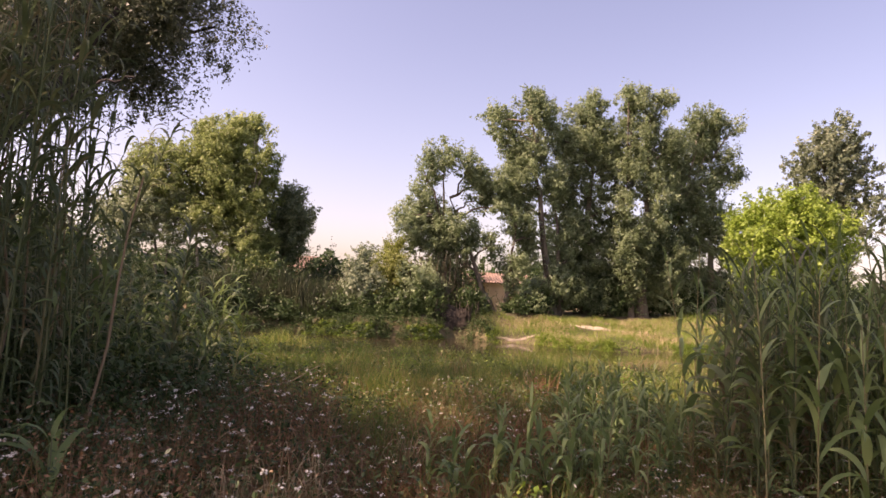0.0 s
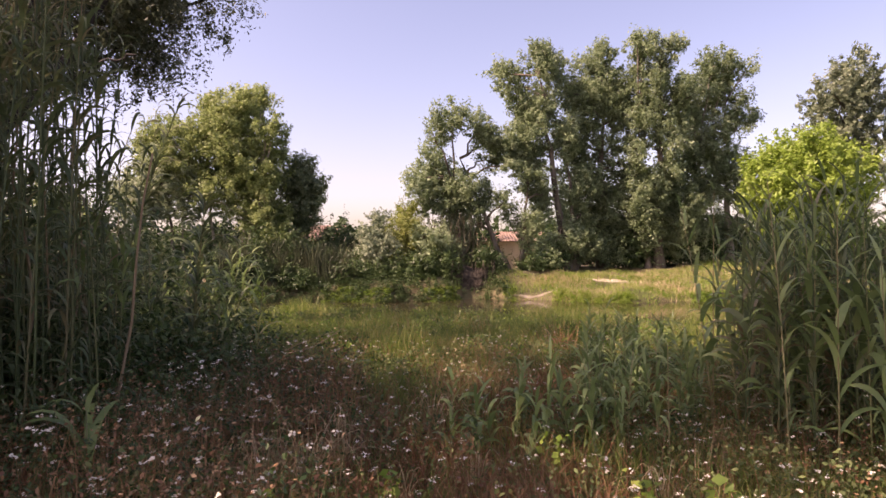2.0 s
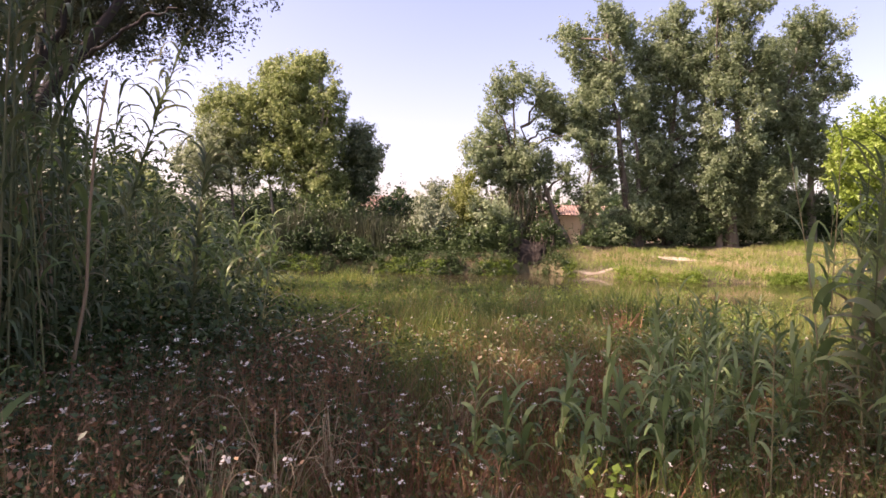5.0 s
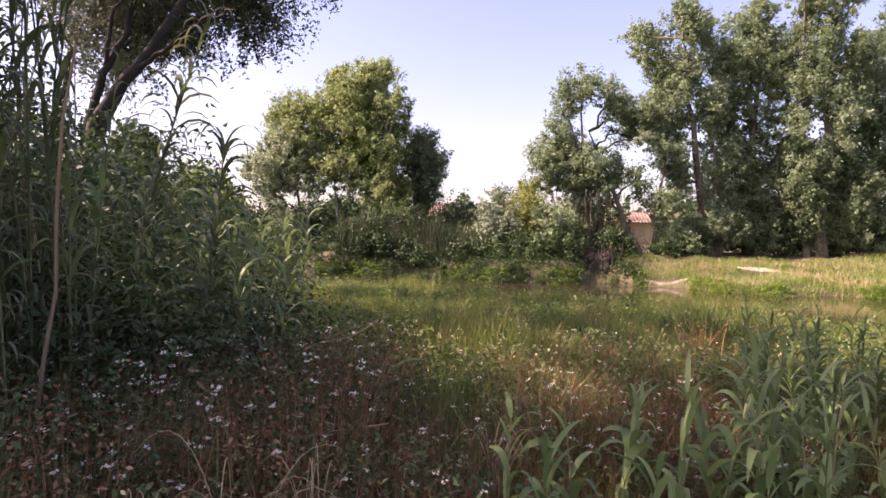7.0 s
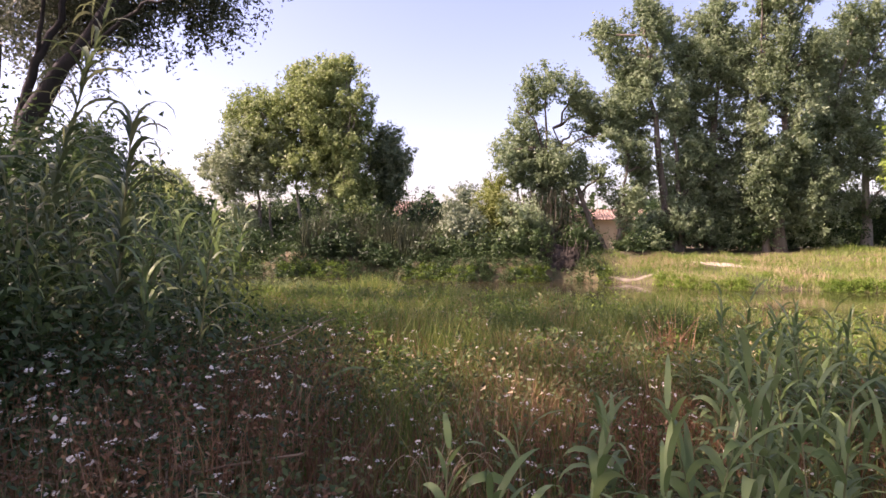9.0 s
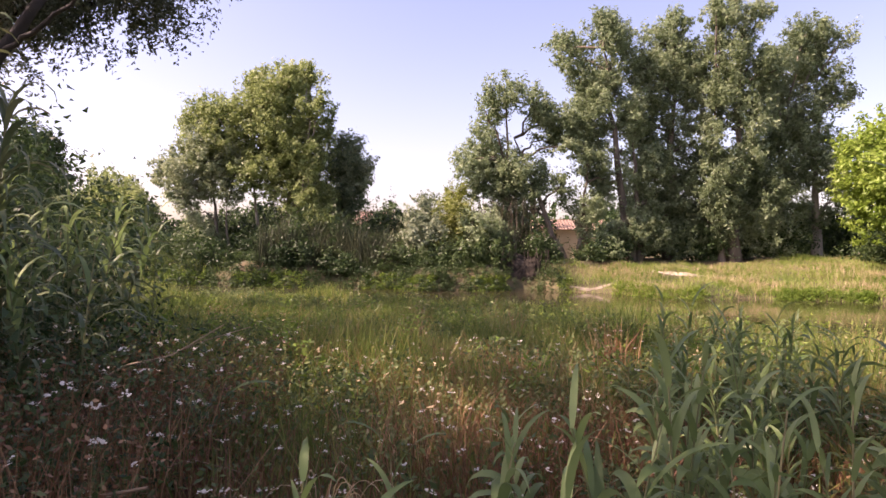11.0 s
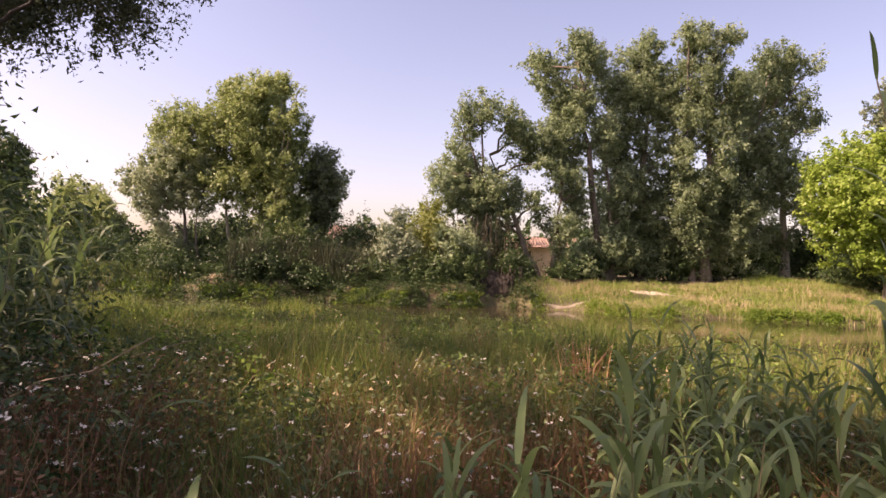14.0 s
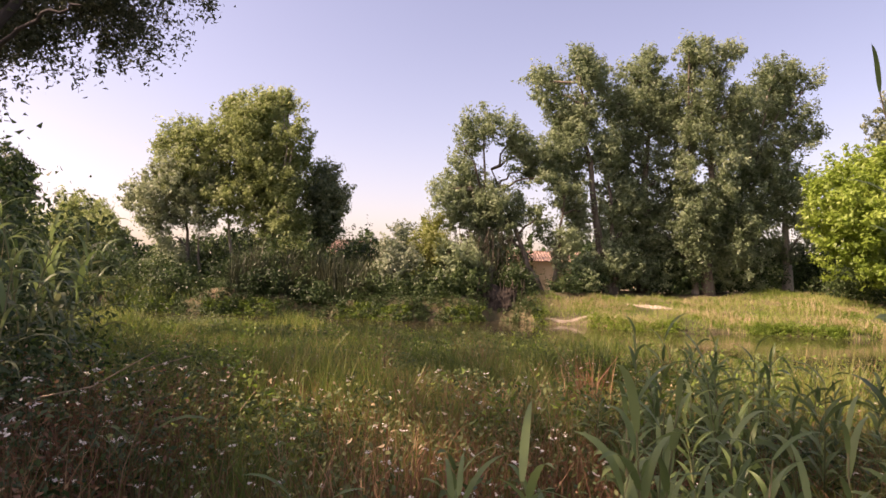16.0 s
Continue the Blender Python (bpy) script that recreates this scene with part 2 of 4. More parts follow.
def far_shore(x):
    return 36.2 + 0.5 * np.sin(x * 0.55 + 0.7) + 0.25 * np.sin(x * 1.7) + 0.9 * np.exp(-((x - 0.8) / 1.6) ** 2) - 2.4 * smooth((x - 5.0) / 4)


def smooth(t):
    t = np.clip(t, 0, 1)
    return t * t * (3 - 2 * t)


def height(x, y):
    """The ground: a meadow that falls to the river, its bed, and the far bank."""
    x, y = np.asarray(x, float), np.asarray(y, float)
    n, f = near_shore(x), far_shore(x)
    lumps = 0.05 * np.sin(x * 1.3 + 0.4) * np.sin(y * 1.1) + 0.03 * np.sin(x * 3.1 + y * 2.3)
    near = -0.8 * smooth((y - 5) / (n - 5)) + lumps
    bed = -1.75
    h = near + (bed - near) * smooth((y - n + 0.4) / 1.6)
    right = smooth((x - 2) / 7)
    top = 0.25 + 0.42 * right + 0.15 * np.sin(x * 0.4)
    run = 1.8 + 8.0 * right
    rise = smooth((y - f + 0.35) / 1.0)
    low = WATER_Z + 0.12 + (top - WATER_Z - 0.12) * np.clip((y - f - 0.4) / run, 0, 1) ** 0.8
    h = h + (low - h) * rise
    far = np.clip((y - 55) / 60, 0, 1)
    return h + lumps * rise * 1.2 + far * 0.3 - 0.4 * right * smooth((y - 48) / 5)


def axis_steps(spans):
    return np.unique(np.concatenate([np.arange(a, b, s) for a, b, s in spans]))


gx = axis_steps([(-2000, -200, 200), (-200, -40, 12), (-40, -14, 1.0), (-14, 20, 0.3), (20, 50, 1.0), (50, 200, 12), (200, 2001, 200)])
gy = axis_steps([(-2000, -100, 200), (-100, -6, 6), (-6, 48, 0.3), (48, 80, 2), (80, 300, 20), (300, 3001, 300)])
X, Y = np.meshgrid(gx, gy)
gv = np.stack([X, Y, height(X, Y)], -1).reshape(-1, 3)
ii = np.arange(len(gx) * len(gy)).reshape(len(gy), len(gx))
gq = np.stack([ii[:-1, :-1], ii[:-1, 1:], ii[1:, 1:], ii[1:, :-1]], -1).reshape(-1, 4)
tagged(new("ground", mesh_from("ground", gv, gq, M_GROUND, True)), "bare brown soil under meadow grass", "ground", kind="structure")
wv = [(-160, 10, WATER_Z), (160, -25, WATER_Z), (160, 40, WATER_Z), (-160, 40, WATER_Z)]
tagged(new("water", mesh_from("water", wv, [[0, 1, 2, 3]], M_WATER)), "murky brown slow river water", "river", kind="structure")


def patch_on_ground(name, cx, cy, rx, ry, mat, label, category, seed, lift=0.03, kind="structure"):
    """A low irregular sheet that lies on the ground and thins out to its rim."""
    rng = np.random.default_rng(seed)
    ph = rng.uniform(0, 6, 4)
    verts, quads, k, m = [], [], 40, 8
    for i in range(m + 1):
        for j in range(k):
            a = 2 * math.pi * j / k
            r = (i / m) * (1 + 0.25 * math.sin(3 * a + ph[0]) + 0.16 * math.sin(7 * a + ph[1]) + 0.1 * math.sin(13 * a + ph[2]))
            x, y = cx + rx * r * math.cos(a), cy + ry * r * math.sin(a)
            verts.append((x, y, float(height(x, y)) + lift * (1 - (i / m) ** 4) * 2 - lift * 0.6))
    for i in range(m):
        for j in range(k):
            quads.append((i * k + j, i * k + (j + 1) % k, (i + 1) * k + (j + 1) % k, (i + 1) * k + j))
    return tagged(new(name, mesh_from(name, verts, quads, mat, True)), label, category, kind=kind)


patch_on_ground("sand_patch", 9.4, 38.9, 2.0, 0.55, M_SAND, "pale dry sand patch on the far river bank", "sand", 3, 0.012)
patch_on_ground("sand_strip", 4.8, 37.0, 1.5, 0.1, M_MUD, "pale drying mud along the water's edge", "sand", 5, 0.012)


# ---- trees ----
def make_tree(name, label, place, lobes, leaf, bark=None, seed=1, trunks=((0.0, 0.0, 0.25),), depth=2.0, clumps=13.0, leaves=58,
              size=0.1, clump_r=(0.2, 0.48), droop=0.0, category="tree", inner=0.2, flat=0.0, limbs=True, fill=1.3, datum=None):
    """A tree: trunks with limbs to every lobe, and a crown of leaf clumps with gaps. Lobes: (across, up, radius)."""
    rng = np.random.default_rng(seed)
    x0, y0 = place
    z0 = float(height(x0, y0))
    root = thing(name, (x0, y0, z0 - 0.05), label, category)
    bark = bark or M_BARK
    if datum is not None:
        lobes = [(lx, lz + datum - z0, lr) for lx, lz, lr in lobes]
    rise = max(z for _, z, _ in lobes)
    tops = []
    for tx, lean, r in trunks:
        reach = rise * (rng.uniform(0.72, 0.88) if not tops else rng.uniform(0.5, 0.62))
        line = bend(rng, (tx, 0, -0.25), (tx + lean, rng.normal() * 0.3, reach), 0.007 * rise, 9)
        v, q = tube(line, r * np.linspace(1.0, 0.16, 9) * np.array([1.35] + [1] * 8), 10)
        child("trunk", mesh_from("trunk", v, q, bark, True), root)
        tops.append(line)
    cs, ns = [], []
    given = len(lobes)
    pairs = [(a, b) for i, a in enumerate(lobes) for b in lobes[i + 1:] if math.dist(a[:2], b[:2]) < fill * (a[2] + b[2])]
    lobes = list(lobes) + [((a[0] + b[0]) / 2, (a[1] + b[1]) / 2, 0.4 * (a[2] + b[2])) for a, b in pairs]
    for number, (lx, lz, lr) in enumerate(lobes):
        ly = rng.uniform(-depth, depth)
        c = np.array([lx, ly, lz])
        if limbs and number < given:
            line = min(tops, key=lambda s: np.abs(s[:, 0] - lx).min())
            ok = [i for i in range(2, 9) if line[i, 2] < lz - 0.15 * lr] or [2]
            start = line[ok[-1]]
            end = c + rng.normal(size=3) * 0.2 * lr
            v, q = tube(bend(rng, start, end, 0.05 * lr + 0.04, 6), np.linspace(0.05 + 0.02 * lr, 0.015, 6) + 0.02, 6)
            child("limb", mesh_from("limb", v, q, bark, True), root)
        k = int(1.75 * clumps * lr ** 2) + 6
        d = unit(rng.normal(size=(k, 3)))
        rad = lr * rng.uniform(inner, 1.0, k) ** 0.6 * rng.uniform(0.95, 1.25, k)
        cc = c + d * rad[:, None] * [1, 1.1, 1 - flat]
        cr = rng.uniform(*clump_r, k)
        num = rng.poisson(leaves * 0.52, k) + 3
        who = np.repeat(np.arange(k), num)
        o = rng.normal(size=(len(who), 3)) * 0.5
        o /= np.maximum(1, np.linalg.norm(o, axis=1) / 0.95)[:, None]
        o[:, 2] = np.where(o[:, 2] < 0, o[:, 2] * (0.6 + droop * 1.6), o[:, 2] * 0.75)
        spray = unit(d * 0.7 + rng.normal(size=d.shape) * 0.35 + [0, 0, 0.8 if droop == 0 else -1.6])
        along = np.clip(rng.normal(0, 0.62, len(who)), -1.2, 1.2) * cr[who]
        p = cc[who] + o * cr[who][:, None] * 0.85 + spray[who] * along[:, None]
        nrm = unit(o) * 0.4 + d[who] * 0.45 + rng.normal(size=p.shape) * 0.6 + [0, 0, 0.4]
        cs.append(p)
        ns.append(nrm)
    p, nrm = np.concatenate(cs), np.concatenate(ns)
    keep = p[:, 2] > 0.05
    v, q = leaf_tris(rng, p[keep], nrm[keep], size)
    child("crown", mesh_from("crown", v, q, leaf), root)
    return root


make_tree("elm_tree", "tall yellow-green feathery tree with a pointed top on the far bank", (-14.6, 43), [
    (0.2, 12.7, 1.32), (-1.3, 12.1, 1.52), (-3.1, 11.7, 1.21), (-0.7, 10.1, 1.72), (1.5, 10.1, 1.01), (-2.8, 9.3, 1.82), (1.6, 8.2, 1.42), (-0.3, 7.4, 1.62),
    (-2.1, 7.3, 1.21), (1.0, 5.8, 1.42), (2.1, 10.7, 0.61), (-3.3, 12.7, 0.51), (-5.7, 11.4, 0.91), (-7.3, 10.4, 1.01), (-5.1, 9.6, 1.52), (-7.9, 9.0, 1.11),
    (0.2, 4.4, 1.11), (0.4, 13.4, 0.51), (-0.9, 13.1, 0.61), (-1.5, 5.2, 1.11), (-3.2, 5.8, 1.21), (1.9, 4.2, 1.11), (2.2, 2.6, 1.01), (0.7, 2.2, 1.01), (-4.6, 7.4, 1.11), (-6.6, 7.6, 1.11)],
    L_LEFT, M_BARK_PALE, 11, ((-0.9, 0.5, 0.24), (-0.4, 1.2, 0.14), (-2.6, -0.8, 0.16)), 1.6, 13, 66, 0.086, fill=1.15, datum=0.0)
make_tree("grey_poplar", "grey-green poplar with low hanging branches beside the elm", (-18.6, 42), [
    (-2.2, 8.1, 1.38), (-3.9, 7.0, 1.28), (-5.3, 6.1, 0.79), (-2.1, 5.7, 1.48), (-0.0, 6.9, 1.18), (-2.8, 3.7, 1.18), (-2.0, 1.8, 1.08), (-3.0, 1.0, 0.79),
    (0.1, 4.6, 0.79), (-1.0, 1.0, 0.59), (-0.9, 7.7, 0.99), (-4.0, 5.2, 0.89)],
    L_GREY, M_BARK, 24, ((-1.2, -0.6, 0.2), (-0.5, -0.2, 0.15)), 1.2, 13, 66, 0.086, fill=1.15, datum=0.0)
make_tree("shaded_poplar", "poplar behind the elm on the far bank, shade in its leaf colour", (-11.2, 45), [
    (-0.3, 7.6, 1.31), (0.8, 6.7, 1.01), (-0.8, 5.7, 1.31), (0.4, 5.1, 0.91), (-1.7, 4.2, 1.21), (-2.9, 3.2, 1.01), (-0.3, 8.7, 0.70), (-1.5, 7.1, 1.21),
    (-3.8, 2.1, 0.91), (-0.4, 3.4, 0.81)],
    L_SHADE, M_BARK, 25, ((-1.3, 0.8, 0.2), (-2.4, 0.5, 0.14)), 1.2, 13, 66, 0.086, fill=1.15, datum=0.0)
make_tree("small_poplar", "leaning grey-green poplar above the undercut bank", (0.9, 42), [
    (-1.3, 10.9, 1.31), (0.5, 10.5, 1.21), (-2.5, 10.1, 0.99), (1.8, 9.6, 1.10), (-2.7, 7.7, 1.43), (-3.7, 6.9, 0.99), (-1.0, 6.8, 0.99), (0.2, 5.9, 1.43),
    (-1.7, 5.2, 1.43), (-1.4, 3.1, 0.99), (0.2, 4.1, 1.10), (1.1, 8.4, 0.77), (2.6, 7.7, 0.88), (4.0, 6.2, 0.88), (2.1, 5.4, 0.77), (3.1, 3.9, 0.77),
    (4.8, 4.4, 0.99), (-1.9, 1.6, 0.77), (4.0, 2.6, 0.77), (-3.4, 5.1, 0.88), (3.4, 9.0, 0.9), (4.5, 7.6, 0.85), (5.1, 5.9, 0.85)],
    L_POPLAR, M_BARK, 12, ((2.6, -3.4, 0.24), (-0.6, -0.6, 0.18), (3.2, 0.6, 0.2)), 1.3, 12, 66, 0.086, fill=1.2, datum=0.0)
make_tree("tall_poplar", "tall poplar with a high rounded crown", (7.0, 43), [
    (-3.7, 14.0, 1.09), (-2.6, 12.4, 1.20), (-4.1, 14.6, 0.65), (-1.5, 15.3, 1.20), (0.0, 15.5, 0.99), (-0.6, 13.4, 1.31), (-1.8, 11.2, 1.31), (-2.8, 9.9, 0.99),
    (-0.3, 11.5, 0.99), (-0.9, 9.2, 0.77), (-1.9, 8.4, 0.77), (0.4, 7.7, 0.65), (-1.4, 16.2, 0.55), (0.9, 5.9, 0.77), (0.2, 1.4, 1.20), (0.5, 3.2, 1.31), (1.1, 4.8, 1.09), (-0.7, 1.2, 1.09), (1.8, 2.4, 1.09), (0.9, 9.6, 0.99)],
    L_POPLAR, M_BARK, 13, ((0.6, -2.0, 0.32), (1.1, -0.4, 0.22)), 1.5, 12, 66, 0.086, fill=1.2, datum=0.0)
make_tree("tall_poplar", "tall poplar with a dense hanging ivy foot", (10.2, 45), [
    (-1.0, 14.9, 1.31), (0.5, 16.2, 1.10), (1.3, 15.0, 0.99), (-0.4, 12.7, 1.43), (-1.5, 11.5, 0.99), (1.1, 13.0, 1.21), (-2.0, 9.1, 0.77), (-0.3, 10.0, 0.99),
    (-1.1, 6.7, 1.31), (-1.3, 4.4, 1.31), (0.1, 5.4, 1.31), (0.6, 2.9, 1.31), (-1.6, 1.9, 0.99), (1.9, 2.3, 1.10), (-0.7, 8.1, 1.10), (1.8, 11.4, 0.88),
    (0.5, 17.0, 0.44), (1.4, 6.8, 0.88), (-1.5, 3.0, 1.31), (1.7, 4.4, 1.21), (0.4, 1.6, 1.21), (1.5, 8.6, 1.10), (-2.2, 13.2, 1.1), (-2.4, 10.4, 1.0), (-2.3, 6.8, 0.8)],
    L_POPLAR, M_BARK, 14, ((0.2, 0.1, 0.35),), 1.6, 12, 66, 0.086, fill=1.2, datum=0.0)
make_tree("tall_poplar", "tall broad poplar with a dark shaded inside", (14.3, 44), [
    (-1.5, 16.4, 0.99), (-0.1, 15.8, 0.99), (1.1, 16.2, 0.66), (-0.9, 14.3, 1.21), (0.8, 14.0, 1.10), (-1.1, 12.0, 1.21), (0.7, 11.7, 1.21), (1.9, 12.7, 0.99),
    (-2.1, 9.6, 1.10), (-0.3, 9.9, 1.10), (1.6, 9.9, 1.10), (-0.8, 6.5, 1.31), (0.0, 5.1, 1.31), (1.0, 6.5, 1.10), (-0.7, 4.0, 0.99), (-1.0, 2.3, 0.77),
    (-1.5, 16.7, 0.44), (-1.8, 7.7, 1.10), (-1.6, 4.1, 0.77), (1.3, 3.6, 1.43), (0.4, 2.0, 1.43), (2.1, 5.2, 1.31), (1.4, 8.0, 1.10), (2.4, 2.4, 1.31), (-2.5, 13.6, 1.1), (-2.6, 11.4, 1.1), (-2.5, 5.8, 1.0), (-2.6, 3.4, 1.0)],
    L_POPLAR, M_BARK, 15, ((0.0, 0.2, 0.36), (-0.8, -0.5, 0.22)), 1.6, 12, 66, 0.086, fill=1.2, datum=0.0)
make_tree("tall_poplar", "tall thin-crowned poplar with paler foliage", (19.7, 46), [
    (-1.3, 15.4, 1.10), (-0.1, 15.7, 1.10), (-0.6, 13.7, 1.10), (0.5, 13.6, 1.10), (-1.3, 11.7, 0.99), (0.2, 10.9, 1.21), (-1.7, 9.3, 1.10), (-0.6, 9.3, 1.10),
    (0.4, 8.0, 1.21), (-1.8, 6.9, 1.10), (-1.6, 4.7, 0.99), (-1.3, 2.8, 0.88), (-0.3, 6.4, 0.99), (0.9, 5.9, 0.99), (1.7, 11.7, 0.99), (2.1, 8.3, 1.10),
    (1.4, 15.1, 0.77), (1.2, 3.5, 0.99), (2.3, 5.2, 0.99), (-0.3, 3.5, 0.77), (-2.1, 13.0, 0.77), (-2.9, 14.0, 1.0), (-3.0, 11.3, 1.1), (-3.0, 8.4, 1.1), (-2.8, 5.4, 1.0), (-2.6, 3.0, 1.0)],
    L_POPLAR, M_BARK_PALE, 16, ((0.4, 0.0, 0.3), (-1.4, -0.4, 0.2)), 1.6, 12, 66, 0.086, fill=1.2, datum=0.0)
make_tree("lime_green_tree", "round bright yellow-green tree in full sun", (21.9, 38.5), [
    (-1.9, 7.3, 1.7), (0.2, 7.9, 1.9), (-2.8, 5.7, 1.4), (-0.3, 5.2, 1.9), (-2.1, 3.4, 1.5), (0.0, 2.8, 1.5), (2.3, 6.5, 2.2), (2.3, 3.4, 1.9)],
    L_LIME, M_BARK, 17, ((0.2, 0.1, 0.2),), 1.6, 15, 55)
make_tree("pale_tree", "tall hazy grey-green tree far behind the bank", (38.8, 62), [
    (-3.0, 17.0, 1.7), (0.0, 19.0, 2.2), (-1.1, 15.0, 2.7), (2.4, 16.4, 2.8), (-1.5, 11.0, 2.6), (2.0, 11.0, 2.6), (0.0, 6.0, 2.8)],
    L_PALE, M_BARK, 18, ((0.0, 0.0, 0.3),), 2.5, 9, 40, 0.14, fill=1.1)
make_tree("field_tree", "rounded bright green tree behind the meadow", (-32.7, 50), [
    (-1.3, 6.8, 1.5), (0.7, 5.8, 1.7), (-2.7, 5.0, 1.7), (2.6, 5.2, 1.3), (-0.2, 3.4, 2.1), (2.3, 2.5, 1.7), (-2.4, 2.4, 1.7)],
    L_LEFT, M_BARK, 19, ((0.0, 0.1, 0.22),), 2.0, 15, datum=-0.66)
make_tree("dark_tree", "tall dark green rounded tree far behind", (-48.6, 60), [
    (0.5, 11.8, 2.1), (-1.4, 13.0, 2.1), (0.1, 8.4, 2.6), (-2.9, 9.2, 2.6), (0.3, 5.0, 2.6), (-2.5, 4.5, 2.6)],
    L_DARK, M_BARK, 20, ((0.0, 0.1, 0.3),), 2.5, 12, 50, 0.13, datum=-1.35, fill=1.0)
make_tree("silver_shrub", "grey-green willow shrub on the far bank", (-5.4, 40.5), [
    (0.0, 4.6, 1.1), (-0.4, 3.2, 1.3), (0.6, 2.2, 1.4), (-0.3, 1.2, 1.2)], L_PALE, M_BARK, 21, ((0.0, 0.1, 0.08), (0.4, 0.3, 0.06)), 1.0, 20, 58, 0.09, category="shrub", datum=-1.0)
make_tree("yellow_willow", "feathery yellow-green willow shrub on the far bank", (-3.4, 41.5), [
    (-0.2, 5.6, 0.9), (-0.2, 4.4, 1.2), (0.6, 3.4, 1.2), (-0.5, 2.6, 1.3), (0.6, 1.6, 1.2)], L_YELLOW, M_BARK, 22, ((0.0, 0.0, 0.08),), 1.0, 20, 80, 0.06, category="shrub", datum=-1.0)
make_tree("olive_shrub", "olive green shrub beside the undercut bank", (-1.7, 40.8), [
    (-0.3, 3.6, 1.2), (0.5, 2.8, 1.3), (-0.4, 1.6, 1.3), (0.8, 1.3, 1.0)], L_POPLAR, M_BARK, 23, ((0.0, 0.0, 0.08),), 1.0, 19, 58, 0.1, category="shrub", datum=-1.0)
for i, (bx, by, br, bh) in enumerate([(-21.5, 40.5, 1.3, 1.1), (-19.6, 39.2, 1.2, 1.0), (-8.0, 39.6, 1.0, 1.0), (-6.6, 38.4, 0.9, 0.7), (-4.2, 38.6, 1.0, 0.9), (-2.2, 38.8, 1.0, 1.0),
                                     (1.9, 40.6, 0.8, 0.7), (4.9, 41.3, 0.8, 0.6), (6.3, 41.8, 1.0, 0.8), (-13.5, 40.6, 1.6, 1.6), (-15.8, 40.4, 1.4, 1.2), (-11.2, 41.0, 1.6, 1.9),
                                     (22.5, 42.0, 1.6, 1.4), (17.2, 45.0, 1.5, 1.5), (12.5, 44.6, 1.4, 1.3), (25.5, 40.0, 1.6, 1.6), (0.4, 44.6, 1.4, 1.7), (8.8, 45.5, 1.7, 2.0), (12.8, 47.0, 2.0, 2.6), (16.6, 47.5, 2.0, 2.6),
                                     (8.2, 47.5, 1.7, 2.3), (22.6, 47.5, 2.2, 2.6), (26.5, 46.0, 2.2, 2.6), (-0.6, 45.0, 1.8, 2.4), (-3.2, 46.0, 2.0, 2.2), (-9.0, 44.5, 1.9, 2.4),
                                     (-18.2, 38.2, 1.0, 0.8), (-10.2, 38.0, 1.0, 0.7), (-12.8, 38.0, 1.1, 0.9), (-25.0, 40.5, 1.3, 1.2), (-1.1, 39.2, 0.9, 1.3), (1.7, 39.6, 0.8, 1.3), (-22.0, 44.0, 1.7, 1.6), (-28.0, 45.0, 1.8, 1.8), (-20.2, 45.0, 1.6, 2.4), (-17.6, 45.4, 1.8, 3.0), (-14.8, 46.0, 1.9, 3.2), (-12.2, 46.2, 1.8, 2.8), (-16.2, 42.6, 1.2, 1.6)]):
    make_tree("bramble_bush", "dark green bramble and ivy tangle on the bank", (bx, by), [(0, bh, br), (br * 0.8, bh * 0.6, br * 0.8), (-br * 0.8, bh * 0.6, br * 0.8)],
              L_DARK, M_BARK, 40 + i, ((0, 0, 0.04),), 0.5, 13, 34, 0.075, category="bush", limbs=False)

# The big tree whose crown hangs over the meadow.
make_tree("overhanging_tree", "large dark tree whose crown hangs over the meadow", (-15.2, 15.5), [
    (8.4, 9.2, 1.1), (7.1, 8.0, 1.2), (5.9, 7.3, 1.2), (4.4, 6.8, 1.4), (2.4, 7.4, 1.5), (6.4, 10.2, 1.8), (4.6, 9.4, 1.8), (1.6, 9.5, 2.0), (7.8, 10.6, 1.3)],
    L_OVER, M_BARK_SHADED, 30, ((0.0, 4.4, 0.42), (0.5, 1.5, 0.3)), 1.3, 24, 78, 0.047, droop=0.9, clump_r=(0.14, 0.36), fill=1.1)
over = bpy.data.objects["overhanging_tree"]
limb_rng = np.random.default_rng(34)
# Limbs against the sky, in the bark colour that holds their shade.
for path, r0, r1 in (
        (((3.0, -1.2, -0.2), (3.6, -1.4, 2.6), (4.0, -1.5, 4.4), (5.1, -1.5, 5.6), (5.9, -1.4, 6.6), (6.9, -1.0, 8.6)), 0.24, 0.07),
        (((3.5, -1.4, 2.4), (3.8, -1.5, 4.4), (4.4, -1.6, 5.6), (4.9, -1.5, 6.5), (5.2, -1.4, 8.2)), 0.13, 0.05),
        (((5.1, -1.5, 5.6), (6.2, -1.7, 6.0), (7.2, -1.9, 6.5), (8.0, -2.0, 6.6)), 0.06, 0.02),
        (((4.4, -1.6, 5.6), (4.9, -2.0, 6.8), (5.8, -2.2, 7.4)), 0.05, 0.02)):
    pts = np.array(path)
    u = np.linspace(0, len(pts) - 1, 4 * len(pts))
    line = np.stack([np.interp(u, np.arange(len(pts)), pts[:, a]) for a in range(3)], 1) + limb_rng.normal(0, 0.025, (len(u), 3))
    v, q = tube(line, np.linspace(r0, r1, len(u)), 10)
    child("limb", mesh_from("limb", v, q, M_BARK_SHADED, True), over)
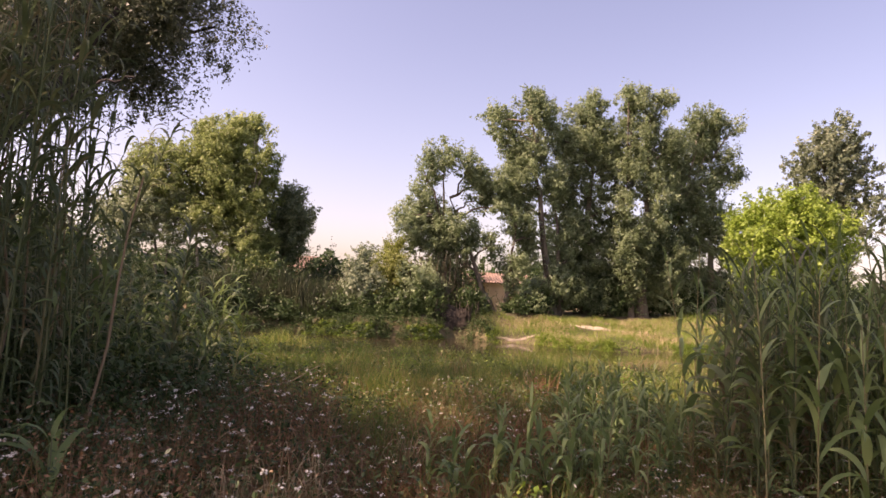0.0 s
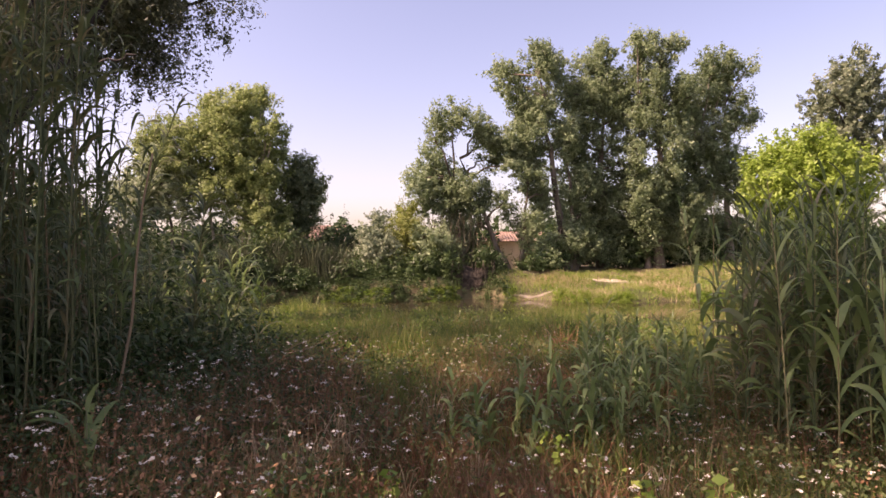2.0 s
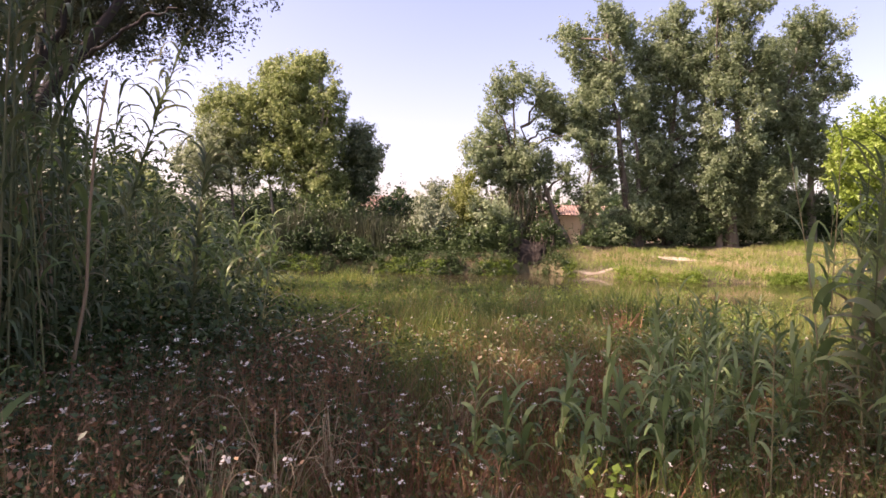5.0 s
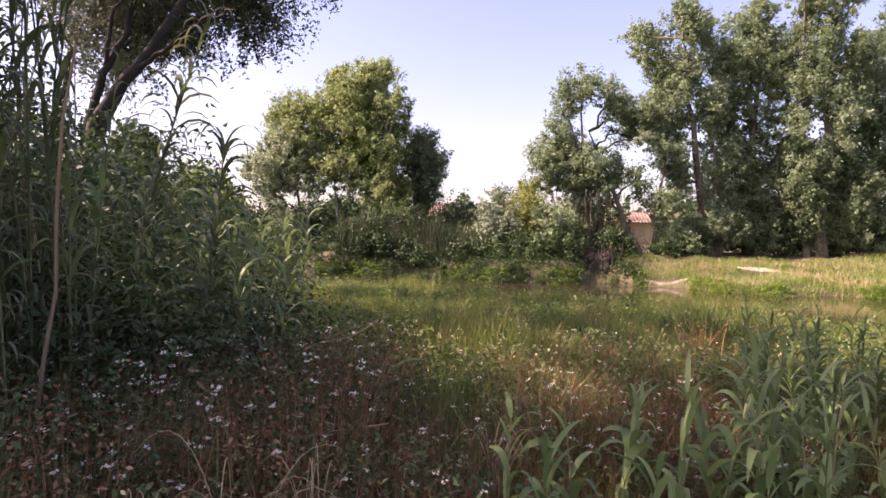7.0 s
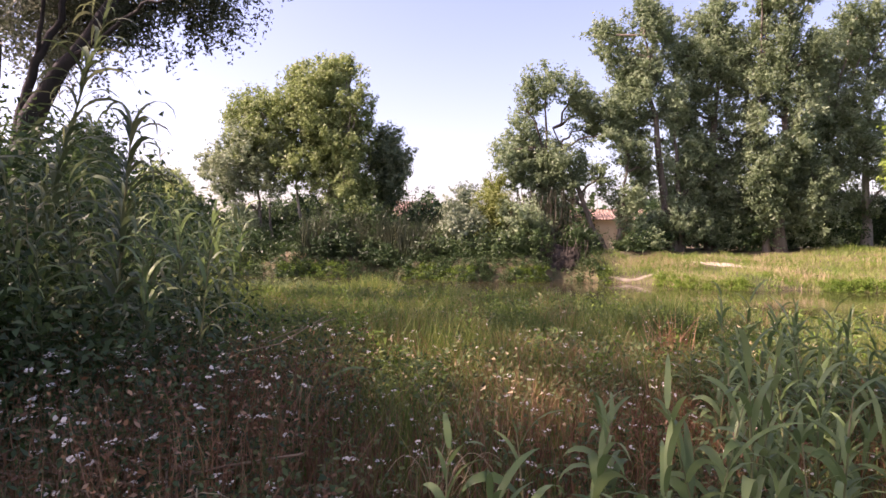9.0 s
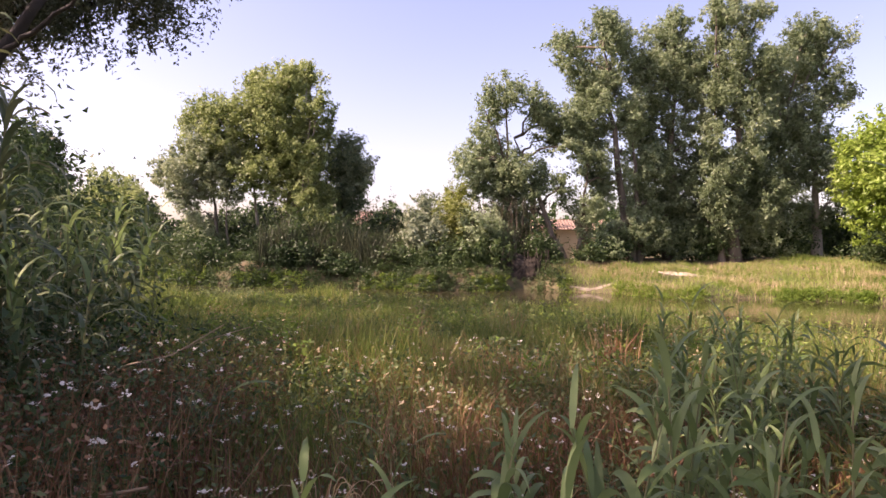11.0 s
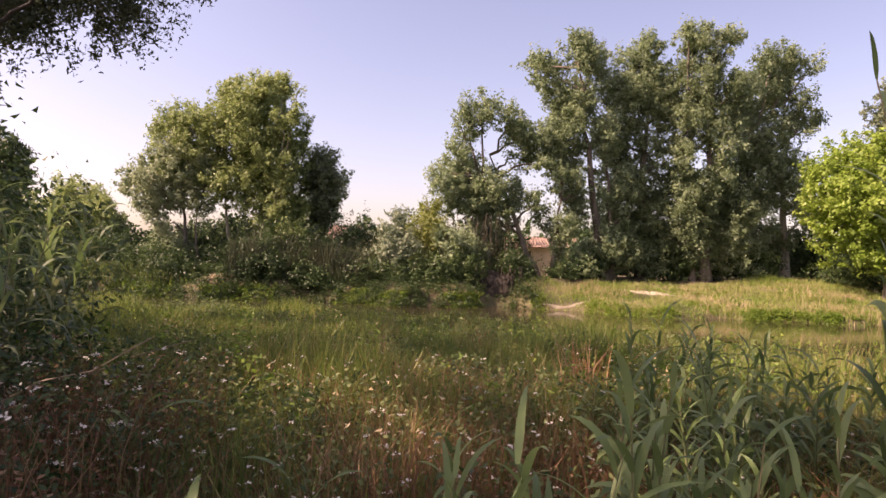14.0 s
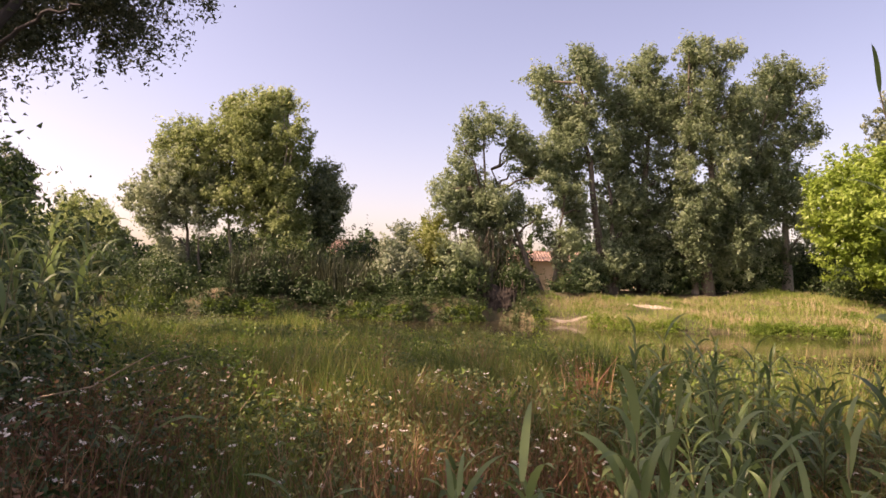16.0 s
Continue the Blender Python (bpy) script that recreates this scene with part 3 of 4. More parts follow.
# Two trees added out of view; their lobes are placed to shape the meadow's shade.
make_tree("unseen_shade_tree", "unseen tree added left of the path to shade the meadow", (-11.5, 1.3), [
    (1.2, 7.0, 1.8), (3.0, 7.2, 1.6), (2.0, 6.2, 1.4), (0.0, 8.2, 1.8), (2.6, 8.8, 1.5), (-3.0, 8.6, 2.0), (-1.0, 9.6, 1.6), (1.2, 13.4, 2.0), (3.2, 13.8, 1.8), (-1.0, 13.8, 1.8), (2.2, 15.2, 1.6), (4.4, 12.6, 1.8), (3.2, 12.0, 1.5), (5.4, 13.6, 1.5)],
    L_OVER, M_BARK, 31, ((0.0, 0.8, 0.4),), 2.6, 6.0, 40, 0.12, fill=0.8)
make_tree("unseen_shade_tree", "unseen tall tree added left of the meadow to shade the grass", (-12.5, 7.8), [
    (1.0, 12.4, 2.2), (-1.5, 13.4, 2.2), (-1.0, 10.0, 2.0)],
    L_OVER, M_BARK, 32, ((0.0, 0.8, 0.4),), 2.0, 6.0, 40, 0.12, fill=0.8)
for i, (bx, by, br, bh) in enumerate([(-6.5, 9.0, 1.6, 1.6), (-5.3, 7.0, 1.2, 1.3), (-8.0, 11.0, 1.8, 2.0), (-7.6, 7.4, 1.8, 2.2), (-4.7, 5.2, 1.1, 1.2), (-6.0, 4.2, 1.6, 2.0), (-9.8, 9.0, 2.0, 3.0), (-10.5, 13.0, 2.0, 2.4), (-4.4, 3.2, 1.0, 1.3), (-2.75, 4.5, 0.5, 0.75), (-2.25, 5.5, 0.45, 0.6), (-3.0, 5.7, 0.6, 0.9), (-2.5, 6.8, 0.5, 0.7)]):
    make_tree("undergrowth_bush", "dark tangled bush beneath the big tree", (bx, by), [(0, bh, br), (br * 0.8, bh * 0.6, br * 0.8), (-br * 0.8, bh * 0.6, br * 0.8)],
              L_DARK, M_BARK, 90 + i, ((0, 0, 0.04),), 0.5, 26, 50, 0.042 if br > 0.8 else 0.026, category="bush", limbs=False)
# Undercut bank with hanging roots below the leaning poplar.
root_thing = thing("undercut_bank", (0.5, 38.6, WATER_Z), "undercut earth bank with hanging roots at the water, hollow's shade in its colour", "bank")
rng = np.random.default_rng(77)
bm = bmesh.new()
bmesh.ops.create_icosphere(bm, subdivisions=4, radius=1)
for v in bm.verts:
    d = v.co.normalized()
    k = 1 + 0.22 * noise.noise(d * 2.1) + 0.1 * noise.noise(d * 5.3)
    v.co = Vector((d.x * 1.9 * k, d.y * 1.0 * k + 0.9, max(d.z, -0.25) * 1.5 * k + 0.45))
part("earth", bm, M_EARTH, root_thing)
for i in range(26):
    x = rng.uniform(-1.7, 1.7)
    top = (x, rng.uniform(-0.2, 0.4), rng.uniform(1.3, 2.6))
    v, q = tube(bend(rng, top, (x + rng.normal() * 0.2, rng.uniform(-0.5, 0.1), rng.uniform(0.1, 0.9)), 0.07, 6), np.linspace(0.03, 0.008, 6), 5)
    child("hanging_root", mesh_from("hanging_root", v, q, M_EARTH, True), root_thing)
n = 650
b = np.stack([rng.normal(-0.3, 1.3, n), rng.uniform(39.2, 42.0, n), rng.uniform(1.2, 4.4, n)], 1)
v, q = blade_tris(rng, b, -rng.uniform(0.3, 1.2, n), rng.uniform(0.015, 0.035, n), 0.5)
stuff("hanging_vines", v, q, L_VINE, "dry brown vines hanging from the poplar", "vines")


# ---- houses behind the far trees ----
def make_house(name, label, x0, y0, w, d, wall_h, ridge, rz, wall=None):
    z0 = float(height(x0, y0))
    h = thing(name, (x0, y0, z0 - 0.1), label, "house", rz=rz)
    t = 0.25
    box_part("wall", (-w / 2, -d / 2, 0), (w / 2, -d / 2 + t, wall_h), wall or M_WALL, h)
    box_part("wall", (-w / 2, d / 2 - t, 0), (w / 2, d / 2, wall_h), wall or M_WALL, h)
    for s in (-1, 1):
        bm = bmesh.new()
        xs = s * w / 2
        lo, hi = sorted((xs, xs - s * t))
        a = [bm.verts.new((x, y, z)) for x in (lo, hi) for y, z in ((-d / 2 + t, 0), (d / 2 - t, 0), (d / 2 - t, wall_h), (0, ridge - 0.1), (-d / 2 + t, wall_h))]
        bm.faces.new(a[4::-1])
        bm.faces.new(a[5:])
        for i in range(5):
            j = (i + 1) % 5
            bm.faces.new((a[i], a[j], a[5 + j], a[5 + i]))
        bmesh.ops.recalc_face_normals(bm, faces=bm.faces)
        part("gable_wall", bm, wall or M_WALL, h)
    for s in (-1, 1):
        bm = bmesh.new()
        e = 0.45
        run = d / 2 + e
        ez = wall_h - (ridge - wall_h) * e / (d / 2)
        k = int(w / 0.24)
        for i in range(k):
            x = -w / 2 - 0.2 + i * (w + 0.4) / k
            xm, xe = x + 0.5 * (w + 0.4) / k, x + (w + 0.4) / k
            p = [(x, s * run, ez), (xm, s * run, ez + 0.07), (xe, s * run, ez), (xe, 0, ridge), (xm, 0, ridge + 0.07), (x, 0, ridge)]
            vs = [bm.verts.new(c) for c in p]
            bm.faces.new((vs[0], vs[1], vs[4], vs[5]))
            bm.faces.new((vs[1], vs[2], vs[3], vs[4]))
        bmesh.ops.remove_doubles(bm, verts=bm.verts[:], dist=0.002)
        bmesh.ops.solidify(bm, geom=bm.faces[:], thickness=0.06)
        part("roof", bm, M_ROOF, h, "terracotta pantile roof")
    half = 0.09 * w
    for x in (-w * 0.32, w * 0.36):
        win = box_part("window", (x - half, -d / 2 - 0.03, 0.38 * wall_h), (x + half, -d / 2 + 0.02, 0.82 * wall_h), M_FRAME, h, bevel=0.01)
        for k in (-1, 1):
            box_part("pane", (x + k * half * 0.48 - half * 0.4, -d / 2 - 0.045, 0.4 * wall_h), (x + k * half * 0.48 + half * 0.4, -d / 2 - 0.034, 0.8 * wall_h), M_GLASS, win)
    door = box_part("door", (w * 0.12 - 0.45, -d / 2 - 0.03, 0.02), (w * 0.12 + 0.45, -d / 2 + 0.02, min(2.05, 0.9 * wall_h)), M_FRAME, h, bevel=0.01)
    return h


make_house("cottage", "small cream cottage with a terracotta roof behind trees", 4.9, 57, 6.4, 5, 2.55, 3.3, 4)
make_house("farmhouse", "distant house with a reddish tiled roof", -17.2, 78, 5.5, 6, 3.8, 5.3, -8)
shed = thing("white_shed", (-4.6, 52, float(height(-4.6, 52)) - 0.05), "low white shed with a flat pale roof", "shed")
box_part("body", (-2.6, -1.5, 0), (2.6, 1.5, 3.0), M_WALL, shed, bevel=0.02)
box_part("roof", (-2.9, -1.8, 3.0), (2.9, 1.8, 3.3), M_WHITE, shed, "white sheet roof", 0.02)

# Hedge behind the river trees.
rng = np.random.default_rng(6)
n = 30000
wx = rng.uniform(-34, 48, n)
crest = 3.3 + 0.8 * np.sin(wx * 0.5) + 0.5 * np.sin(wx * 1.7 + 1) + 0.3 * np.sin(wx * 4.1)
p = np.stack([wx, 54.5 + rng.normal(0, 0.8, n), crest * rng.uniform(0, 1, n) ** 0.7 + 0.4], 1)
p = p[(np.abs(wx - 5.1) > 1.6) & (np.abs(wx + 14.0) > 1.0 + 0.4 * (p[:, 2] < 2))]
v, q = leaf_quads(rng, p, rng.normal(size=p.shape) + [0, -0.8, 0.6], 0.17, 0.7)
stuff("hedge", v, q, L_DARK, "dark overgrown hedge behind the river trees", "hedge")
# Woods on the horizon.
rng = np.random.default_rng(5)
n = 26000
wx = rng.uniform(-150, 150, n)
crest = 4.2 + 2.2 * np.sin(wx * 0.13) + 1.4 * np.sin(wx * 0.41 + 2) + 0.8 * np.sin(wx * 1.1)
p = np.stack([wx, 105 + rng.normal(0, 5, n), np.abs(crest) * rng.uniform(0, 1, n) ** 0.6 + 0.4], 1)
v, q = leaf_quads(rng, p, rng.normal(size=p.shape) + [0, -0.8, 0.6], 0.55, 0.7)
stuff("far_woods", v, q, L_DARK, "dark green belt of woods in the distance", "woods")


# ---- reeds ----
def reed_leaf(length, width, arch, rng):
    """A long folded blade that rises from the stem and arches over."""
    k = 8
    t = np.linspace(0, 1, k)
    ang = np.radians(68) - arch * t ** 1.4
    step = length / (k - 1)
    x = np.concatenate([[0], np.cumsum(np.cos(ang[:-1]) * step)])
    z = np.concatenate([[0], np.cumsum(np.sin(ang[:-1]) * step)])
    w = width * np.interp(t, [0, 0.12, 0.35, 0.75, 1], [0.45, 0.85, 1, 0.62, 0.02]) / 2
    twist = rng.normal() * 0.7 * t
    side = np.stack([-np.sin(twist) * 0.3, np.cos(twist), np.sin(twist)], 1)
    mid = np.stack([x, 0 * x, z], 1)
    fold = np.array([0, 0, 0.22]) * w[:, None]
    v = np.stack([mid - side * w[:, None] + fold, mid, mid + side * w[:, None] + fold], 1).reshape(-1, 3)
    q = []
    for i in range(k - 1):
        a = 3 * i
        q += [(a, a + 1, a + 4, a + 3), (a + 1, a + 2, a + 5, a + 4)]
    return v, np.array(q)


LEAF_SETS = {}
for kind_name, length, width, lo, hi in (("upright", 0.52, 0.042, 0.7, 1.6), ("arching", 0.55, 0.045, 1.9, 2.7), ("hanging", 0.5, 0.036, 2.9, 3.5), ("broad", 0.6, 0.07, 1.2, 2.4), ("young", 0.42, 0.056, 1.5, 2.9), ("shoot", 0.42, 0.042, 0.6, 1.9)):
    rr = np.random.default_rng(len(kind_name))
    LEAF_SETS[kind_name] = [mesh_from("leaf", *reed_leaf(length * rr.uniform(0.8, 1.2), width * rr.uniform(0.85, 1.15), rr.uniform(lo, hi), rr), L_REED_SHADED if kind_name == "hanging" else L_REED, True) for _ in range(6)]


def make_reed(place, tall, kinds, count, seed, group, label, first=0.2, tilt=0.05, leaf_scale=1.0, stem_r=0.009, toward=None):
    """A reed: a jointed stem and alternate leaves, each a part."""
    rng = np.random.default_rng(seed)
    x, y = place
    r = thing("giant_reed", (x, y, float(height(x, y)) - 0.03), label, "reed", group, rng.uniform(0, 360) if toward is None else 0)
    lean = rng.normal(size=2) * tilt * tall if toward is None else np.array(toward)
    k = 8
    t = np.linspace(0, 1, k)
    line = np.stack([lean[0] * t ** 1.7, lean[1] * t ** 1.7, tall * t], 1)
    v, q = tube(line, stem_r * np.linspace(1, 0.35, k), 6)
    child("stem", mesh_from("stem", v, q, L_REED_STEM, True), r)
    for i in range(count):
        s = first + (1 - first) * i / max(count - 1, 1)
        at = [np.interp(s, t, line[:, c]) for c in range(3)]
        ob = new("leaf", rng.choice(LEAF_SETS[kinds[min(int(s * len(kinds)), len(kinds) - 1)]]))
        ob.parent = r
        size = leaf_scale * rng.uniform(0.75, 1.15) * (0.75 + 0.5 * math.sin(math.pi * min(s, 0.9)))
        ob.matrix_local = Matrix.Translation(at) @ Euler((0, radians(rng.normal() * 8), math.pi * i + rng.normal() * 0.5)).to_matrix().to_4x4() @ Matrix.Diagonal((size, size, size, 1))
    return r


rng = np.random.default_rng(8)
young = "young bluish-green giant reed with arching leaves in the meadow"
tall_l = "tall green giant reed with long drooping leaves"
# Young reeds in the open meadow.
for x, y, h in ((0.22, 4.05, 0.95), (0.42, 4.5, 0.9), (0.5, 4.75, 0.6), (0.72, 4.05, 0.85), (0.8, 4.2, 0.95), (0.93, 4.3, 1.1), (0.97, 4.45, 1.12), (1.05, 4.1, 0.9), (1.15, 4.35, 0.95),
                (1.25, 4.7, 0.9), (1.0, 4.8, 0.9), (0.8, 4.65, 0.75), (1.3, 5.1, 0.85), (0.62, 5.2, 0.7), (1.1, 5.4, 0.85), (1.5, 4.45, 0.85), (1.55, 5.3, 0.85), (1.62, 5.8, 0.85),
                (1.9, 6.1, 0.9), (2.05, 6.6, 1.0), (1.75, 6.5, 0.85), (2.3, 6.9, 0.9), (2.2, 6.2, 0.9), (1.4, 6.2, 0.75), (2.5, 7.3, 0.9), (1.1, 6.0, 0.6), (0.9, 5.8, 0.6)):
    if x - 0.62 < 0.12 * (y - 3.0):
        continue
    make_reed((0.62 + 1.25 * (x - 0.62), 3.0 + 1.25 * (y - 3.0)), 0.95 * h, ("young", "young", "shoot"), int(rng.integers(13, 19)), int(rng.integers(1e6)), "young reeds in the meadow", young, 0.12, 0.08, rng.uniform(0.45, 0.64), 0.007)
for cx, cy, sd, num in ((1.08, 4.45, 0.2, 12), (1.55, 5.2, 0.3, 20), (2.0, 6.2, 0.36, 24)):
    for i in range(num):
        x, y = cx + rng.normal() * sd, cy + rng.normal() * sd
        x, y = 0.62 + 1.25 * (x - 0.62), 3.0 + 1.25 * (y - 3.0)
        if math.dist((x, y), (0.62, 3.0)) < 1.5 or x - 0.62 < 0.14 * (y - 3.0):
            continue
        make_reed((x, y), rng.uniform(0.55, 1.0), ("young", "young", "shoot"), int(rng.integers(12, 18)), int(rng.integers(1e6)), "young reeds in the meadow", young, 0.12, 0.09, rng.uniform(0.45, 0.64), 0.006)
make_reed((1.42, 4.15), 1.02, ("arching", "young", "young"), 12, 4, "tall reed stand beside the path", tall_l, 0.25, 0.03, 0.34, 0.0055)
for x, y, h in ((-0.04, 4.22, 0.78), (0.25, 4.3, 0.85), (0.14, 4.12, 0.7), (0.42, 4.7, 0.8), (0.5, 4.05, 0.72), (0.62, 4.35, 0.8), (0.55, 5.0, 0.75), (0.8, 4.5, 0.9), (0.9, 4.15, 0.8)):
    make_reed((x, y), h, ("young", "young", "young", "shoot"), int(rng.integers(10, 14)), int(rng.integers(1e6)), "young reeds in the meadow", young, 0.35, 0.06, rng.uniform(0.55, 0.7), 0.006)
# Tall stand beside the path.
count = 0
while count < 105:
    x, y = rng.uniform(1.3, 4.6), rng.uniform(3.6, 6.4)
    if x < 0.68 + 0.58 * (y - 3) or x < 0.4 * y or math.dist((x, y), (0.62, 3.0)) < 1.9:
        continue
    make_reed((x, y), rng.uniform(1.55, 2.15), ("arching", "broad", "upright"), int(rng.integers(11, 16)), int(rng.integers(1e6)), "tall reed stand beside the path", tall_l, 0.15, 0.05, rng.uniform(0.5, 0.68), 0.007)
    count += 1


def reed_mass(name, spots, kinds, count, leaf_scale, label, seed):
    """The back rows of a stand, joined: stems and leaves that nobody could count."""
    rng = np.random.default_rng(seed)
    vs, qs, at0 = [], [], 0

    def add(v, q):
        nonlocal at0
        vs.append(v)
        qs.append(q + at0)
        at0 += len(v)

    shapes = {k: [(np.array([c.co[:] for c in m.vertices]), np.array([p.vertices[:] for p in m.polygons])) for m in LEAF_SETS[k]] for k in kinds}
    for x, y, tall in spots:
        z = float(height(x, y)) - 0.03
        lean = rng.normal(size=2) * 0.06 * tall
        t = np.linspace(0, 1, 6)
        line = np.stack([x + lean[0] * t ** 1.7, y + lean[1] * t ** 1.7, z + tall * t], 1)
        add(*tube(line, 0.009 * np.linspace(1, 0.35, 6), 5))
        for i in range(count):
            f = 0.15 + 0.85 * i / (count - 1)
            v, q = shapes[kinds[min(int(f * len(kinds)), len(kinds) - 1)]][int(rng.integers(6))]
            a = math.pi * i + rng.normal() * 0.6
            c, sn = math.cos(a), math.sin(a)
            size = leaf_scale * rng.uniform(0.7, 1.2)
            w = v @ np.array([[c, sn, 0], [-sn, c, 0], [0, 0, 1]]) * size
            add(w + [np.interp(f, t, line[:, k]) for k in range(3)], q)
    return stuff(name, np.concatenate(vs), np.concatenate(qs), L_REED_MASS, label, "reeds")


# Taller drooping stand under the big tree.
drooping = "tall drooping giant reed under the big tree, shade in its leaf colour"
back, count = [], 0
while count < 160:
    x, y = rng.uniform(-6.5, -1.9), rng.uniform(3.0, 9.0)
    edge = -2.45 - 0.5 * max(y - 5.2, 0) - 0.35 * max(4.2 - y, 0)
    if x > edge or x < edge - 2.6:
        continue
    count += 1
    inward = min((edge - x) / 1.2, 1.0)
    h = rng.uniform(1.9, 2.5) + inward * rng.uniform(0.8, 2.0) if y < 5.0 else rng.uniform(1.3, 2.0)
    if x > edge - 0.75:
        make_reed((x, y), h, ("hanging", "hanging", "arching", "hanging"), int(rng.integers(18, 25)), int(rng.integers(1e6)), "tall reeds under the big tree", drooping, 0.12, 0.09, rng.uniform(0.45, 0.62), 0.008)
    else:
        back.append((x, y, h))
for i in range(110):
    x, y = rng.uniform(-4.2, -2.2), rng.uniform(3.3, 4.8)
    if x < -2.0 - 0.35 * (4.8 - y):
        back.append((x - 0.25, y, rng.uniform(3.0, 4.9)))
reed_mass("reed_thicket", back, ("hanging", "hanging", "arching", "hanging"), 26, 0.66, "dense thicket of drooping reeds beneath the big tree", 71)
back = []
while len(back) < 110:
    x, y = rng.uniform(1.6, 5.2), rng.uniform(4.2, 7.2)
    if x > 0.9 + 0.6 * (y - 3) and x > 0.38 * y:
        back.append((x, y, rng.uniform(1.5, 2.1)))
reed_mass("reed_stand", back, ("arching", "broad", "upright"), 18, 0.64, "dense back rows of the tall green reed stand", 72)
for i in range(34):
    x, y = rng.uniform(-3.2, -1.9), rng.uniform(5.6, 8.6)
    make_reed((x - 0.45 * (y - 6), y), rng.uniform(1.1, 1.7), ("hanging", "hanging", "arching"), 16, int(rng.integers(1e6)), "low reeds at the edge of the stand", "shorter green giant reed at the edge of the stand", 0.15, 0.1, rng.uniform(0.6, 0.8), 0.008)
for x, y, h, toward in ((-3.75, 6.4, 3.25, (0.83, 0.0)), (-2.65, 6.0, 2.2, (0.16, 0.0))):
    make_reed((x, y), h, ("hanging",), 68, int(rng.integers(1e6)), "tall reeds under the big tree", "tall leaning giant reed hung with drooping shade-darkened leaves", 0.35, 0.1, 0.9, 0.014, toward)
for x, y, h in ((-2.9, 5.3, 1.7), (-3.2, 6.3, 1.8), (-2.6, 6.8, 1.45), (-2.9, 7.6, 1.55)):
    make_reed((x, y), h, ("arching", "hanging", "hanging", "hanging"), 24, int(rng.integers(1e6)), "tall reeds under the big tree", "tall single giant reed with hanging leaves", 0.15, 0.12, 0.8, 0.011)
for x, y, h in ((-1.95, 3.2, 0.75), (-2.1, 3.45, 0.6), (-1.2, 5.9, 0.5)):
    make_reed((x, y), h, ("broad", "broad"), 9, int(rng.integers(1e6)), "broad-leaved young reeds", "short broad-leaved young giant reed", 0.1, 0.1, 0.62, 0.01)
# Dead canes that lean in the stand.
for i in range(16):
    x, y = rng.uniform(-4.8, -2.5), rng.uniform(3.4, 5.0)
    cane = thing("dead_cane", (x, y, float(height(x, y)) - 0.03), "leaning dry straw-brown reed cane", "cane", "dead canes among the reeds")
    end = (rng.normal() * 0.22, rng.normal() * 0.25, rng.uniform(1.6, 3.2))
    v, q = tube(bend(rng, (0, 0, 0), end, 0.03, 7), np.linspace(0.013, 0.006, 7), 6)
    child("stalk", mesh_from("stalk", v, q, L_CANE, True), cane)

# ---- meadow ----
def scatter(rng, n, inside):
    out = []
    got = 0
    while got < n:
        x, y = inside(rng, n)
        out.append(np.stack([x, y], 1))
        got += len(x)
    p = np.concatenate(out)[:n]
    return np.column_stack([p, height(p[:, 0], p[:, 1]) - 0.02])


def wedge(y0, y1, power=1.0, slope=1.0, margin=1.5):
    """Points of the meadow between two distances, inside the part that the path overlooks."""
    def inside(rng, n):
        y = y0 + (y1 - y0) * rng.uniform(0, 1, n) ** power
        half = slope * np.abs(y) + margin
        x = rng.uniform(-1, 1, n) * half
        ok = y < near_shore(x) + 0.3
        return x[ok], y[ok]
    return inside


def noise2(p, s, seed=0):
    return np.sin(p[:, 0] * s + seed) * np.sin(p[:, 1] * s * 1.13 + seed * 2) + 0.6 * np.sin(p[:, 0] * s * 2.3 + p[:, 1] * s * 1.7 + seed)


rng = np.random.default_rng(101)
p = scatter(rng, 24000, wedge(1.2, 7.5, 0.8, 0.75, 1.2))
h = rng.uniform(0.25, 0.55, len(p)) * (1 + 0.25 * noise2(p, 1.7))
v, q = blade_tris(rng, p, h, rng.uniform(0.004, 0.011, len(p)), 0.6)
stuff("near_grass", v, q, L_FIELD, "thin green and straw meadow grass", "grass")
p = scatter(rng, 46000, wedge(1.2, 9.0, 0.8, 0.75, 1.2))
p = p[noise2(p, 0.9, 2.0) + rng.normal(0, 0.5, len(p)) > -0.15]
v, q = blade_tris(rng, p, rng.uniform(0.25, 0.6, len(p)), rng.uniform(0.004, 0.008, len(p)), 0.6)
stuff("dry_grass", v, q, L_DRY, "reddish-brown dry grass between the weeds", "grass")
p = scatter(rng, 60000, wedge(7.0, 14, 0.8, 0.75, 1))
v, q = blade_tris(rng, p, rng.uniform(0.3, 0.65, len(p)) * (1 + 0.42 * noise2(p, 1.1)), rng.uniform(0.007, 0.014, len(p)), 0.5)
stuff("middle_grass", v, q, L_FIELD, "tall green and yellowish meadow grass", "grass")
p = scatter(rng, 26000, wedge(2.6, 9.0, 0.9, 0.6, 0.8))
p = p[np.exp(-((p[:, 0] - 0.25) / 1.0) ** 2) * (0.75 + 0.35 * noise2(p, 1.6, 1.5)) > rng.uniform(0, 1, len(p))]
v, q = blade_tris(rng, p, rng.uniform(0.3, 0.66, len(p)), rng.uniform(0.004, 0.009, len(p)), 0.65)
stuff("rust_grass", v, q, L_DRY, "rust-brown dry grass in the middle of the meadow", "grass")
p = scatter(rng, 26000, wedge(7.5, 20, 0.8, 0.75, 1))
p = p[noise2(p, 0.7, 5.0) + rng.normal(0, 0.4, len(p)) > 0.75]
v, q = blade_tris(rng, p, rng.uniform(0.35, 0.7, len(p)), rng.uniform(0.008, 0.016, len(p)), 0.5)
